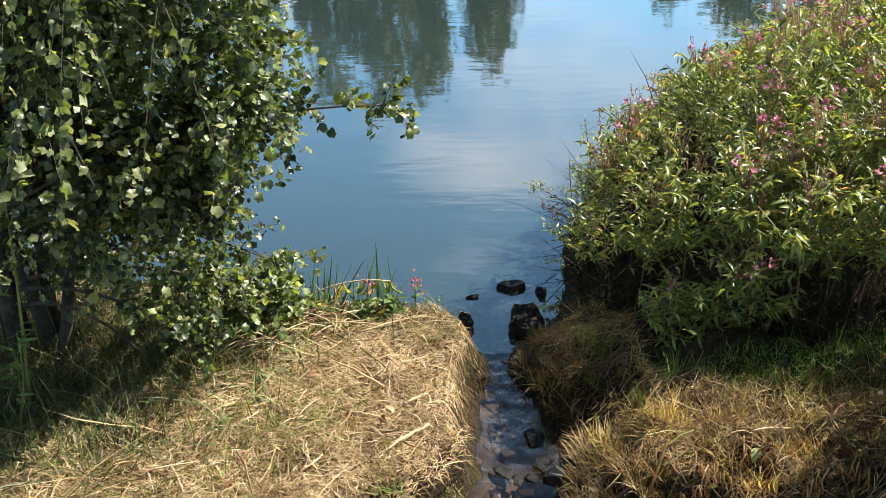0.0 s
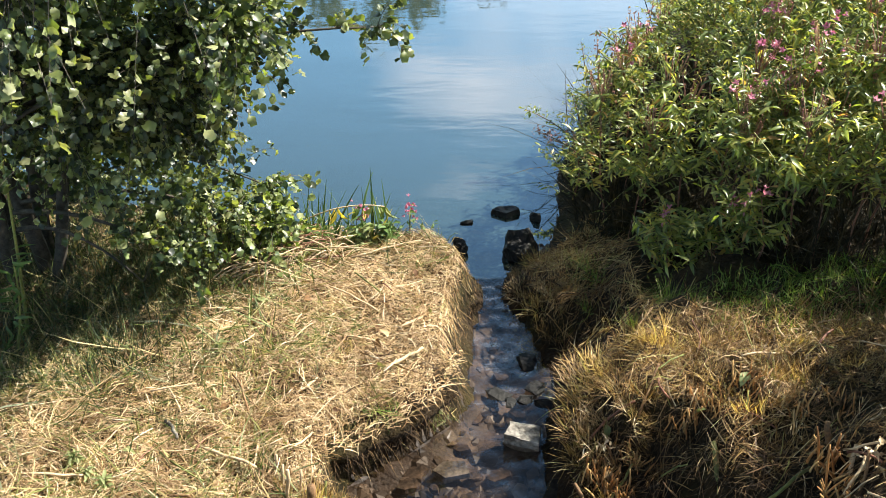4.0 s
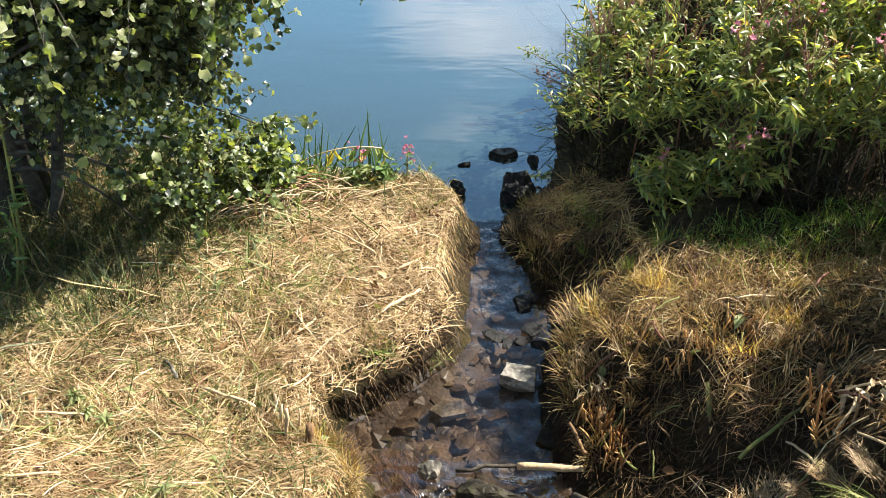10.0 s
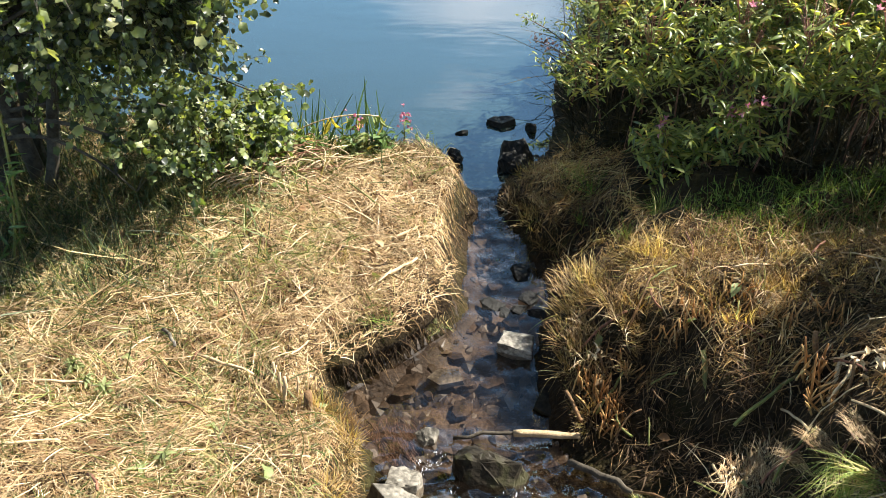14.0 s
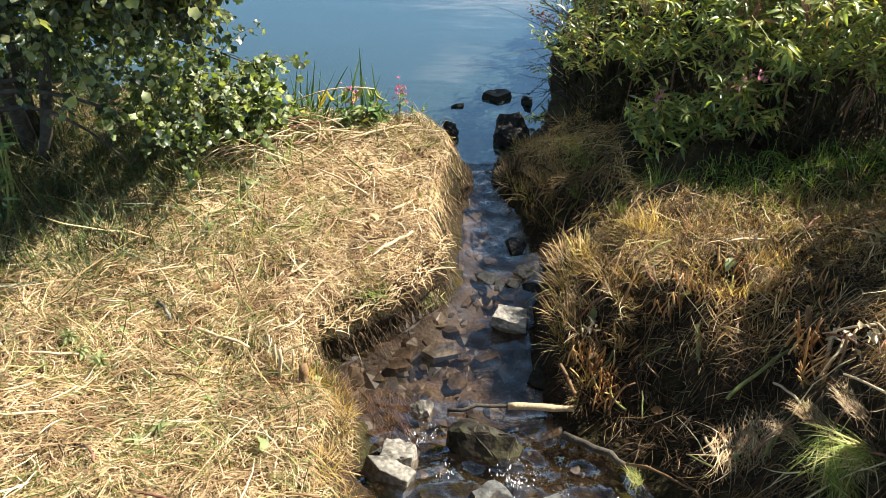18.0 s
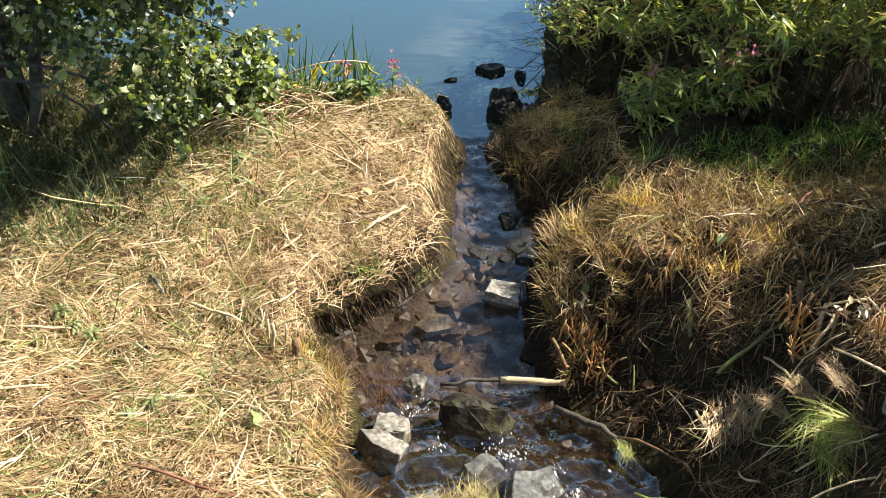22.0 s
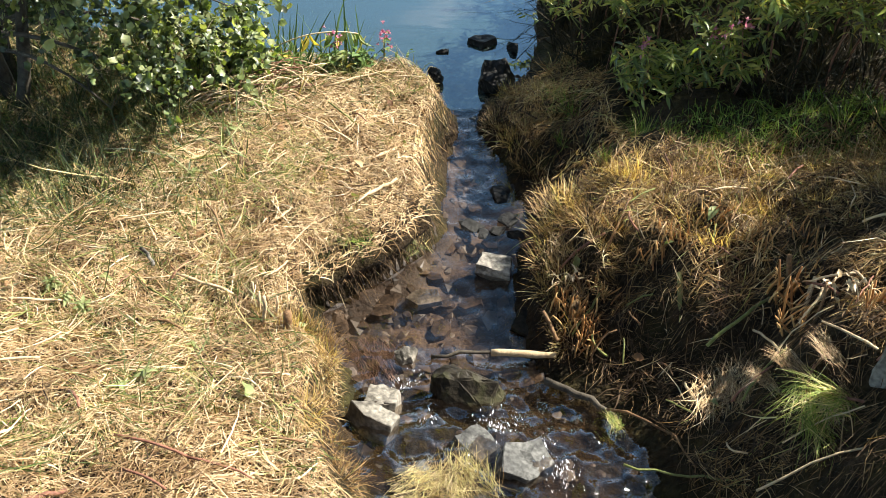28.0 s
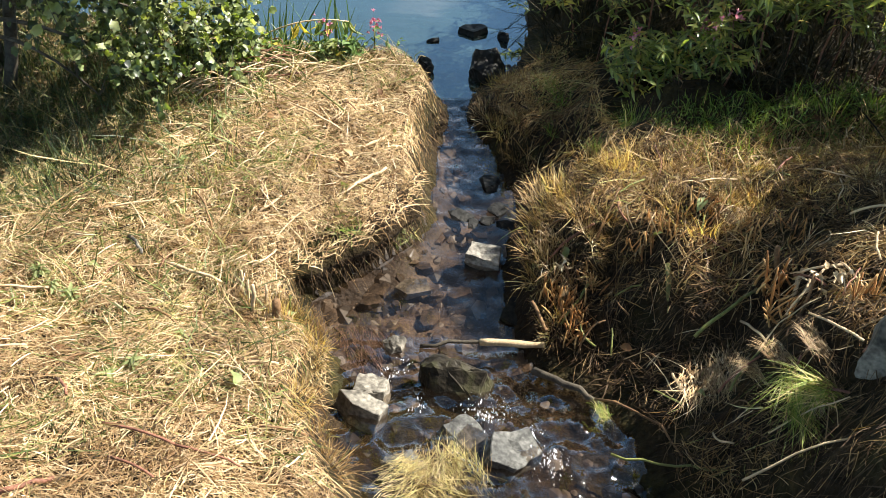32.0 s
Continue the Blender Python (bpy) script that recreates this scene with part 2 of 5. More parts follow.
m, n, l, b = material("soil", 0.95, 0.15)
soil_a, soil_f, soil_s = texture(n, l, 3.0, 5), texture(n, l, 45, 6), texture(n, l, 14, 5)
soil_r = ramp(n, [(0.3, (0.014, 0.010, 0.006)), (0.6, (0.040, 0.028, 0.016)), (0.8, (0.085, 0.06, 0.033))])
l.new(soil_s.outputs["Fac"], soil_r.inputs["Fac"])
soil_g = ramp(n, [(0.45, (0.7, 0.62, 0.5)), (0.7, (0.75, 0.95, 0.45))])
l.new(soil_a.outputs["Fac"], soil_g.inputs["Fac"])
soil_m = ramp(n, [(0.25, (0.5, 0.5, 0.5)), (0.75, (1.3, 1.3, 1.3))])
l.new(soil_f.outputs["Fac"], soil_m.inputs["Fac"])
l.new(blend(n, l, blend(n, l, soil_r.outputs["Color"], soil_g.outputs["Color"], 1.0, 'MULTIPLY'), soil_m.outputs["Color"], 1.0, 'MULTIPLY'),
      b.inputs["Base Color"])
relief(n, l, b, soil_f.outputs["Fac"], 0.9, 0.03)
SOIL = m


def water_material(name, murk, murk_share, tint, waves, least_gloss):
    """A reflecting surface over clear or cloudy water; waves: (scale, stretch, height) of the ripples."""
    m, n, l, b = material(name)
    n.remove(b)
    co = n.new("ShaderNodeTexCoord")
    height = None
    for scale, stretch, h in waves:
        mp = n.new("ShaderNodeMapping")
        mp.inputs["Scale"].default_value = (scale, scale * stretch, scale)
        t = n.new("ShaderNodeTexNoise")
        t.inputs["Scale"].default_value, t.inputs["Detail"].default_value = 1.0, 3
        l.new(co.outputs["Object"], mp.inputs["Vector"])
        l.new(mp.outputs["Vector"], t.inputs["Vector"])
        k = n.new("ShaderNodeMath")
        k.operation = 'MULTIPLY_ADD'
        k.inputs[1].default_value = h
        k.inputs[2].default_value = 0.0
        l.new(t.outputs["Fac"], k.inputs[0])
        if height:
            l.new(height, k.inputs[2])
        height = k.outputs[0]
    u = n.new("ShaderNodeBump")
    u.inputs["Strength"].default_value, u.inputs["Distance"].default_value = 1.0, 1.0
    l.new(height, u.inputs["Height"])
    gloss, clear, cloudy = (n.new("ShaderNodeBsdf" + k) for k in ("Glossy", "Transparent", "Diffuse"))
    gloss.inputs["Roughness"].default_value = 0.04
    l.new(u.outputs["Normal"], gloss.inputs["Normal"])
    # the share of gloss: least when seen straight on, all at a grazing look
    facing, power, fres = n.new("ShaderNodeLayerWeight"), n.new("ShaderNodeMath"), n.new("ShaderNodeMath")
    facing.inputs["Blend"].default_value = 0.5
    l.new(u.outputs["Normal"], facing.inputs["Normal"])
    power.operation, fres.operation = 'POWER', 'MULTIPLY_ADD'
    power.inputs[1].default_value = 5.0
    fres.inputs[1].default_value, fres.inputs[2].default_value = 1 - least_gloss, least_gloss
    l.new(facing.outputs["Facing"], power.inputs[0])
    l.new(power.outputs[0], fres.inputs[0])
    clear.inputs["Color"].default_value = (*tint, 1)
    cloudy.inputs["Color"].default_value = (*murk, 1)
    under, top = n.new("ShaderNodeMixShader"), n.new("ShaderNodeMixShader")
    under.inputs["Fac"].default_value = murk_share
    l.new(clear.outputs[0], under.inputs[1])
    l.new(cloudy.outputs[0], under.inputs[2])
    l.new(fres.outputs[0], top.inputs["Fac"])
    l.new(under.outputs[0], top.inputs[1])
    l.new(gloss.outputs[0], top.inputs[2])
    l.new(top.outputs[0], n["Material Output"].inputs["Surface"])
    return m


RIVER = water_material("river_water", (0.048, 0.080, 0.076), 0.45, (0.36, 0.38, 0.36), [(0.9, 2.6, 0.0030), (5.0, 2.0, 0.0003)], 0.29)
STREAM = water_material("stream_water", (0.12, 0.09, 0.07), 0.02, (0.72, 0.66, 0.60), [(7, 0.6, 0.007), (34, 0.7, 0.0026)], 0.10)


# ---- mesh helpers ----
def to_mesh(name, verts, faces, mats, smooth=False):
    me = bpy.data.meshes.new(name)
    me.from_pydata(np.asarray(verts).reshape(-1, 3).tolist(), [], faces if isinstance(faces, list) else faces.tolist())
    for mat in mats if isinstance(mats, (list, tuple)) else (mats,):
        me.materials.append(mat)
    if smooth:
        me.polygons.foreach_set("use_smooth", [True] * len(me.polygons))
    me.update()
    return me


def thing(name, label, category, group="", kind="", at=(0, 0, 0)):
    ob = new(name)
    ob.empty_display_size = 0.1
    ob.location = at
    return tagged(ob, label, category, group, kind)


def part(name, me, parent, label="", kind="", m=None):
    ob = new(name, me)
    ob.parent = parent
    if m is not None:
        ob.matrix_basis = m
    return tagged(ob, label, kind=kind)


def solo(name, me, label, category, group="", kind="", m=None):
    ob = new(name, me)
    if m is not None:
        ob.matrix_basis = m
    return tagged(ob, label, category, group, kind)


def smooth01(v):
    v = np.clip(v, 0, 1)
    return v * v * (3 - 2 * v)


def lump(x, y, scale, seed=0):
    """Smooth value noise, -1 to 1."""
    u, v = np.asarray(x, float) * scale + seed * 17.3, np.asarray(y, float) * scale - seed * 9.1
    i, j = np.floor(u), np.floor(v)
    fu, fv = smooth01(u - i), smooth01(v - j)

    def h(a, c):
        s = np.sin(a * 127.1 + c * 311.7 + seed * 74.7) * 43758.5453
        return s - np.floor(s)
    return 2 * ((h(i, j) * (1 - fu) + h(i + 1, j) * fu) * (1 - fv) + (h(i, j + 1) * (1 - fu) + h(i + 1, j + 1) * fu) * fv) - 1


def tube(points, radii, sides=6, cap=True):
    """Verts and faces of a tapered tube along points."""
    P = np.asarray(points, float)
    d = np.gradient(P, axis=0)
    d /= np.linalg.norm(d, axis=1, keepdims=True) + 1e-9
    ref = np.array([0.31, 0.17, 0.93]) if abs(d[0, 2]) < 0.9 else np.array([1.0, 0.1, 0.0])
    u = np.cross(d, ref)
    u /= np.linalg.norm(u, axis=1, keepdims=True) + 1e-9
    w = np.cross(d, u)
    a = np.linspace(0, 2 * np.pi, sides, endpoint=False)
    R = np.broadcast_to(np.asarray(radii, float), (len(P),))[:, None, None]
    V = P[:, None] + R * (np.cos(a)[None, :, None] * u[:, None] + np.sin(a)[None, :, None] * w[:, None])
    F = []
    for i in range(len(P) - 1):
        for k in range(sides):
            q = (k + 1) % sides
            F.append((i * sides + k, i * sides + q, (i + 1) * sides + q, (i + 1) * sides + k))
    if cap:
        F += [tuple(range(sides))[::-1], tuple((len(P) - 1) * sides + k for k in range(sides))]
    return V.reshape(-1, 3), F


def join(pieces):
    V, F, n0 = [], [], 0
    for v, f in pieces:
        V.append(v)
        F += [tuple(i + n0 for i in q) for q in f]
        n0 += len(v)
    return np.concatenate(V), F


def scatter(template, faces, mats, places):
    """Copies of a template at many 3x3 matrices and places, as verts and faces arrays."""
    V = np.einsum('nij,kj->nki', mats, template) + places[:, None]
    F = np.asarray(faces)[None] + (np.arange(len(places)) * len(template))[:, None, None]
    return V.reshape(-1, 3), F.reshape(-1, F.shape[-1])


def frames(direction, spin, size):
    """3x3 matrices whose y axis points along direction, turned by spin, of a size."""
    y = direction / (np.linalg.norm(direction, axis=1, keepdims=True) + 1e-9)
    up = np.where(np.abs(y[:, 2:3]) > 0.95, np.array([[1.0, 0, 0]]), np.array([[0, 0, 1.0]]))
    x = np.cross(y, up)
    x /= np.linalg.norm(x, axis=1, keepdims=True) + 1e-9
    z = np.cross(x, y)
    c, s = np.cos(spin)[:, None], np.sin(spin)[:, None]
    return np.stack([x * c + z * s, y, z * c - x * s], axis=2) * np.reshape(size, (-1, 1, 1))


def leaf_shape(length, width, belly, fold, droop, rows=4, blunt=0.02, curl=0.0, seed=0):
    """A leaf along +y: a folded, drooping blade; belly: where it is widest; blunt: the width of its end."""
    V, F = [], []
    wave = np.random.default_rng(seed).normal(0, curl, (rows + 1, 3))
    for i in range(rows + 1):
        t = i / rows
        w = width * 0.5 * (math.sin(math.pi * t ** belly) ** 0.7 if 0 < t < 1 else blunt * t + 0.02)
        y, z = length * t, -droop * length * t * t
        V += [(-w, y + length * wave[i, 0], z + fold * w + length * wave[i, 1]), (0, y, z), (w, y - length * wave[i, 0], z + fold * w + length * wave[i, 2])]
    for i in range(rows):
        a = i * 3
        F += [(a, a + 1, a + 4, a + 3), (a + 1, a + 2, a + 5, a + 4)]
    return np.array(V), F


def strips(base, heading, length, width, rise, sag, rng, ground=None, rows=3):
    """Many thin blades: verts (rows+1 pairs each) and quads. rise: the slope at the foot; sag: the bend down. ground: laid on that surface."""
    n = len(base)
    t = np.linspace(0, 1, rows + 1)[None, :]
    bend = rng.normal(0, 0.25, (n, 1))
    ang = heading[:, None] + bend * t
    run = length[:, None] * t * np.cos(np.clip(rise, -1.5, 1.5))[:, None]
    x, y = base[:, :1] + run * np.cos(ang), base[:, 1:2] + run * np.sin(ang)
    z = base[:, 2:3] + length[:, None] * (t * np.sin(rise)[:, None] - sag[:, None] * t * t)
    if ground is not None:
        off = z - base[:, 2:3] + (base[:, 2] - ground(base[:, 0], base[:, 1]))[:, None]
        z = ground(x.ravel(), y.ravel()).reshape(x.shape) + np.maximum(off, 0.003)
    w = width[:, None] * 0.5 * np.array([1.0, 0.95, 0.8, 0.15] if rows == 3 else np.linspace(1, 0.1, rows + 1))[None]
    roll = rng.uniform(-1.0, 1.0, (n, 1))
    sx, sy, sz = -np.sin(ang) * w * np.cos(roll), np.cos(ang) * w * np.cos(roll), w * np.sin(roll) + 0 * t
    A, B = np.stack([x - sx, y - sy, z - sz], 2), np.stack([x + sx, y + sy, z + sz], 2)
    V = np.stack([A, B], 2).reshape(-1, 3)
    k = np.arange(rows)[None, :] * 2 + (np.arange(n) * (rows + 1) * 2)[:, None]
    F = np.stack([k, k + 1, k + 3, k + 2], 2).reshape(-1, 4)
    return V, F


# ---- the lie of the land ----
LEFT_EDGE = [(-400, 60), (-20, 14), (-6, 7.2), (-3.2, 5.7), (-2.0, 5.05), (-1.2, 4.70), (-0.4, 4.62), (-0.12, 4.56), (0.03, 4.48), (0.14, 4.34),
             (0.20, 4.16), (0.12, 3.84), (0.09, 3.43), (0.10, 3.22), (0.02, 3.12), (-0.12, 2.96), (-0.30, 2.82), (-0.46, 2.70), (-0.45, 2.5),
             (-0.32, 2.34), (-0.28, 2.2), (-0.31, 2.0), (-0.29, 1.85), (-0.18, 1.65), (-0.05, 1.4), (0.1, 0.9)]
RIGHT_EDGE = [(0.9, 0.9), (0.86, 1.6), (0.80, 2.0), (0.64, 2.17), (0.54, 2.3), (0.48, 2.43), (0.44, 2.61), (0.44, 2.92), (0.49, 3.19), (0.54, 3.36),
              (0.50, 3.57), (0.44, 3.85), (0.31, 4.16), (0.34, 4.36), (0.44, 4.52), (0.64, 4.70), (0.74, 5.1), (0.78, 5.6), (0.9, 6.0), (1.5, 7.6),
              (2.4, 9.2), (4.4, 12), (12, 19), (400, 60)]
FAR_EDGE = [(400, 130), (14, 52), (0, 46), (-22, 46), (-400, 130)]
WATER_LINE = np.array(LEFT_EDGE + RIGHT_EDGE + FAR_EDGE, float)


def level(y):
    """Water level: the river at 0, the stream stepping up towards its head."""
    return np.interp(y, [1.0, 1.7, 1.95, 2.1, 2.3, 2.5, 3.2, 3.8, 4.35], [0.30, 0.27, 0.24, 0.17, 0.10, 0.075, 0.06, 0.02, 0.0])


def shore(x, y):
    """Distance to the water's edge (negative in the water)."""
    x, y = np.ravel(x), np.ravel(y)
    best, inside = np.full(len(x), 1e9), np.zeros(len(x), bool)
    P = WATER_LINE
    for a, c in zip(P, np.roll(P, -1, axis=0)):
        e = c - a
        k = np.clip(((x - a[0]) * e[0] + (y - a[1]) * e[1]) / (e @ e), 0, 1)
        best = np.minimum(best, (x - a[0] - k * e[0]) ** 2 + (y - a[1] - k * e[1]) ** 2)
        if a[1] != c[1]:
            inside ^= ((a[1] > y) != (c[1] > y)) & (x < e[0] * (y - a[1]) / e[1] + a[0])
    return np.sqrt(best) * np.where(inside, -1, 1)


def mid_stream(y):
    return np.interp(y, [0.9, 1.8, 2.4, 3.0, 3.6, 4.2, 4.8, 6.0, 12, 40], [0.5, 0.35, 0.05, 0.25, 0.3, 0.26, 0.2, 0.1, 0, 0])


def land(x, y):
    """Height of the ground or of the bed."""
    shape = np.shape(x)
    x, y = np.ravel(np.asarray(x, float)), np.ravel(np.asarray(y, float))
    d = shore(x, y)
    lv = level(y)
    right = x > mid_stream(y)
    near = smooth01((2.05 - y) / 1.7)
    # left bank: a low turf edge, cut steep at the bay
    steep = np.where((y > 2.45) & (y < 3.2), 0.05, 0.15)
    zl = 0.03 + 0.21 * smooth01(d / steep) + 0.06 * smooth01((d - 0.2) / 1.2) - 0.05 * smooth01((-x - 1.0) / 1.5) + 0.38 * near * smooth01(d / 0.5)
    # right bank: a steep shaded side, a level top
    far_r = np.interp(d, [0, 0.05, 0.2, 0.36, 0.7, 1.5, 4, 20], [0.02, 0.10, 0.28, 0.42, 0.54, 0.65, 0.85, 1.2])
    near_r = np.interp(d, [0, 0.1, 0.25, 0.46, 0.68, 0.95, 1.2, 4, 20], [0.02, 0.09, 0.21, 0.44, 0.68, 0.78, 0.84, 1.0, 1.2])
    k = smooth01((y - 2.3) / 0.6)
    zr = near_r * (1 - k) + far_r * k
    zr = zr * (1 - 0.45 * smooth01((y - 3.35) / 1.1) * smooth01((5.0 - x) / 2.5))
    zr = zr * (1 - 0.12 * smooth01((y - 3.6) / 0.4) * smooth01((1.3 - x) / 0.6)) * (1 - 0.3 * smooth01((y - 4.15) / 0.4) * smooth01((1.0 - x) / 0.4))
    zr = zr - 0.13 * np.exp(-((y - 3.58) / 0.14) ** 2) * np.exp(-(d / 0.45) ** 2) * smooth01(d / 0.1) + 0.5 * near * smooth01(d / 0.6)
    q = 0.002 + 2.4 * smooth01((1.1 - y) / 1.2)
    w = np.where(y < 1.1, smooth01((x - mid_stream(y)) / q + 0.5), right)
    bank = zr * w + zl * (1 - w)
    bank = bank + np.where(right & (y < 30), (0.075 * lump(x, y, 3.6, 71) + 0.045 * lump(x, y, 8, 72)) * smooth01((d - 0.1) / 0.3), 0)
    bank = bank + np.where(right, 0.11 * np.exp(-((x - 1.32) / 0.17) ** 2 - ((y - 1.90) / 0.17) ** 2), 0)
    rough = 0.030 * lump(x, y, 2.3, 1) + 0.022 * lump(x, y, 5.5, 2) + 0.012 * lump(x, y, 13, 3) + 0.006 * lump(x, y, 30, 4)
    bank = bank + rough * smooth01(d / 0.25) * np.where(y < 30, 1, 0)
    bank = np.where(y > 30, np.minimum(2.0, d * 0.25), bank)
    deep = np.where(y < 4.4, 0.075, 0.075 + np.minimum(1.5, (np.maximum(y, 4.4) - 4.4) * 0.22))
    bed = -deep * smooth01(-d / (0.10 + deep)) + 0.015 * lump(x, y, 12, 5) * smooth01(-d / 0.1)
    return (lv + np.where(d > 0, bank, bed)).reshape(shape)


def span(fine_from, fine_to, step, out_from, out_to):
    mid = np.arange(fine_from, fine_to, step)
    lo = [fine_from - step * 1.25 ** k * 4 for k in range(40)]
    hi = [fine_to + step * 1.25 ** k * 4 for k in range(40)]
    return np.array(sorted({max(out_from, v) for v in lo} | set(mid) | {min(out_to, v) for v in hi}))


def sheet(xs, ys, height, name, mat):
    X, Y = np.meshgrid(xs, ys)
    V = np.stack([X, Y, height(X, Y)], 2).reshape(-1, 3)
    w = len(xs)
    k = (np.arange(len(ys) - 1)[:, None] * w + np.arange(w - 1)[None]).reshape(-1)
    return to_mesh(name, V, np.stack([k, k + 1, k + w + 1, k + w], 1), mat, True)


solo("ground", sheet(span(-2.6, 2.6, 0.035, -420, 420), span(0.9, 5.6, 0.035, -300, 420), land, "ground", SOIL),
     "earth river bank with a stream cut through it", "ground", kind="structure")


m, n, l, b = material("bed_sand", 0.6, 0.3)
sand_a, sand_f = texture(n, l, 6, 5), texture(n, l, 70, 5)
sand_r = ramp(n, [(0.36, (0.018, 0.012, 0.009)), (0.5, (0.050, 0.035, 0.026)), (0.66, (0.13, 0.092, 0.064))])
l.new(sand_a.outputs["Fac"], sand_r.inputs["Fac"])
sand_m = ramp(n, [(0.3, (0.5, 0.5, 0.5)), (0.7, (1.2, 1.2, 1.2))])
l.new(sand_f.outputs["Fac"], sand_m.inputs["Fac"])
l.new(blend(n, l, sand_r.outputs["Color"], sand_m.outputs["Color"], 1.0, 'MULTIPLY'), b.inputs["Base Color"])
relief(n, l, b, sand_f.outputs["Fac"], 0.6, 0.01)
SAND = m


def bed_top(X, Y):
    """The sandy bed, a little over the ground under the water and sunk away beneath the banks."""
    return land(X, Y) + np.where(shore(X, Y).reshape(X.shape) < -0.01, 0.004, -0.05)


solo("stream_bed", sheet(np.arange(-0.7, 1.25, 0.03), np.arange(2.30, 6.0, 0.03), bed_top, "stream_bed", SAND),
     "brown sandy bed under the shallow stream", "stream bed", kind="structure")


def stream_top(X, Y):
    fall = smooth01((2.6 - Y) / 0.4)
    return level(Y) + (0.004 + 0.014 * fall) * (lump(X, Y, 16, 7) + 0.6 * lump(X, Y, 34, 8))


solo("stream", sheet(np.arange(-0.7, 1.25, 0.02), np.arange(0.9, 4.36, 0.02), stream_top, "stream", STREAM),
     "shallow clear stream running over stones to the river", "stream", kind="structure")
solo("river", sheet(np.array([-420, -60, -20, -8, -2, 0, 2, 8, 20, 60, 420.0]), np.array([4.34, 6, 9, 14, 25, 60, 140.0]),
                    lambda X, Y: np.zeros_like(X), "river", RIVER), "calm blue-grey river water reflecting sky and trees", "river", kind="structure")

# ---- straw and grass on the banks ----
rng = np.random.default_rng(5)


def litter(name, label, mat, count, xr, yr, keep, length, width, lift, steep, edge=0.03, slope=1.1, stray=1.3, rows=3):
    x, y = rng.uniform(*xr, count * 3), rng.uniform(*yr, count * 3)
    d = shore(x, y)
    ok = (d > edge + 0.02 * rng.random(len(d))) & keep(x, y, d)
    x, y = x[ok], y[ok]
    gx, gy = (land(x + 0.03, y) - land(x - 0.03, y)) / 0.06, (land(x, y + 0.03) - land(x, y - 0.03)) / 0.06
    ok = np.hypot(gx, gy) < slope + rng.normal(0, 0.2, len(x))
    x, y = x[ok][:count], y[ok][:count]
    n = len(x)
    z = land(x, y) + rng.uniform(0, lift, n) ** 1.0
    flow = 2.5 * lump(x, y, 1.6, 21) + 2.0 * lump(x, y, 5, 22)
    head = flow + rng.normal(0, stray, n) + np.where(rng.random(n) < 0.5, np.pi, 0)
    L = rng.gamma(2.2, length / 2.2, n)
    L = np.minimum(L, 0.05 + 1.2 * shore(x, y))
    g = ((land(x + 0.04 * np.cos(head), y + 0.04 * np.sin(head)) - land(x, y)) / 0.04)
    L = L / np.sqrt(1 + 1.5 * g * g)
    V, F = strips(np.stack([x, y, z], 1), head, L, width * rng.uniform(0.5, 1.5, n), np.abs(rng.normal(0, steep, n)), rng.uniform(0, 0.12, n), rng, land, rows)
    return solo(name, to_mesh(name, V, F, mat), label, "straw", kind="stuff")


left_bank = lambda x, y, d: (x < mid_stream(y)) & (y < 5.2) & (d > np.where(y < 2.45, 0.0, 0.055) + 0.04 * lump(x, y, 9, 67) + 0.02 * lump(x, y, 23, 68))
right_bank = lambda x, y, d: (x > mid_stream(y)) & (y < 4.9) & ((y < 3.26 + 0.12 * lump(x, y, 4, 61)) | (x < 0.95 + 0.1 * lump(x, y, 4, 62)))
litter("straw_mat", "matted trodden straw under the loose cut", STRAW_UNDER, 34000, (-2.6, 0.25), (1.2, 4.75), left_bank, 0.05, 0.0055, 0.014, 0.10, 0.02, 1.7, rows=2)
litter("straw_left", "pale golden cut straw lying over the bank", STRAW, 88000, (-2.6, 0.25), (1.2, 4.75), left_bank, 0.058, 0.0024, 0.048, 0.28, 0.02, 1.7, 1.1)
litter("long_straw_left", "long pale stalks swept over the cut bank", STRAW, 3200, (-2.6, 0.2), (1.2, 4.7), left_bank, 0.14, 0.0042, 0.055, 0.14, 0.06, 1.4, 0.9)
litter("straw_right", "brown weathered cut straw over the steep bank", STRAW_RED, 32000, (0.3, 2.9), (1.1, 4.7),
       lambda x, y, d: right_bank(x, y, d) & ((y > 2.7) | (lump(x, y, 5, 63) + 0.6 * lump(x, y, 11, 64) > 0.2)), 0.065, 0.0027, 0.04, 0.45, 0.09, 1.0, 1.0)

litter("dark_litter", "dark stalks and debris in patches among the straw", STRAW_DARK, 11000, (-2.6, 2.6), (1.2, 4.7),
       lambda x, y, d: (lump(x, y, 3.2, 41) + 0.7 * lump(x, y, 9, 42) > 0.12), 0.06, 0.005, 0.045, 0.2, rows=2)
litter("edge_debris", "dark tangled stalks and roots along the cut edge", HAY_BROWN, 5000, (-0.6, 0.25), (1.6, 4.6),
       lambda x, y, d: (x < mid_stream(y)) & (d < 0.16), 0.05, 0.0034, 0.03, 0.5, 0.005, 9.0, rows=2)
litter("long_straw_right", "long brown stalks lying down the bank", STRAW, 800, (0.5, 2.7), (1.3, 3.6), right_bank, 0.11, 0.0032, 0.07, 0.4, 0.1, 2.0)
litter("straw_bits", "short broken bits of pale straw and chaff", STRAW, 22000, (-2.5, 0.2), (1.3, 4.6), left_bank, 0.03, 0.0034, 0.05, 0.4, 0.03, 1.5, rows=2)
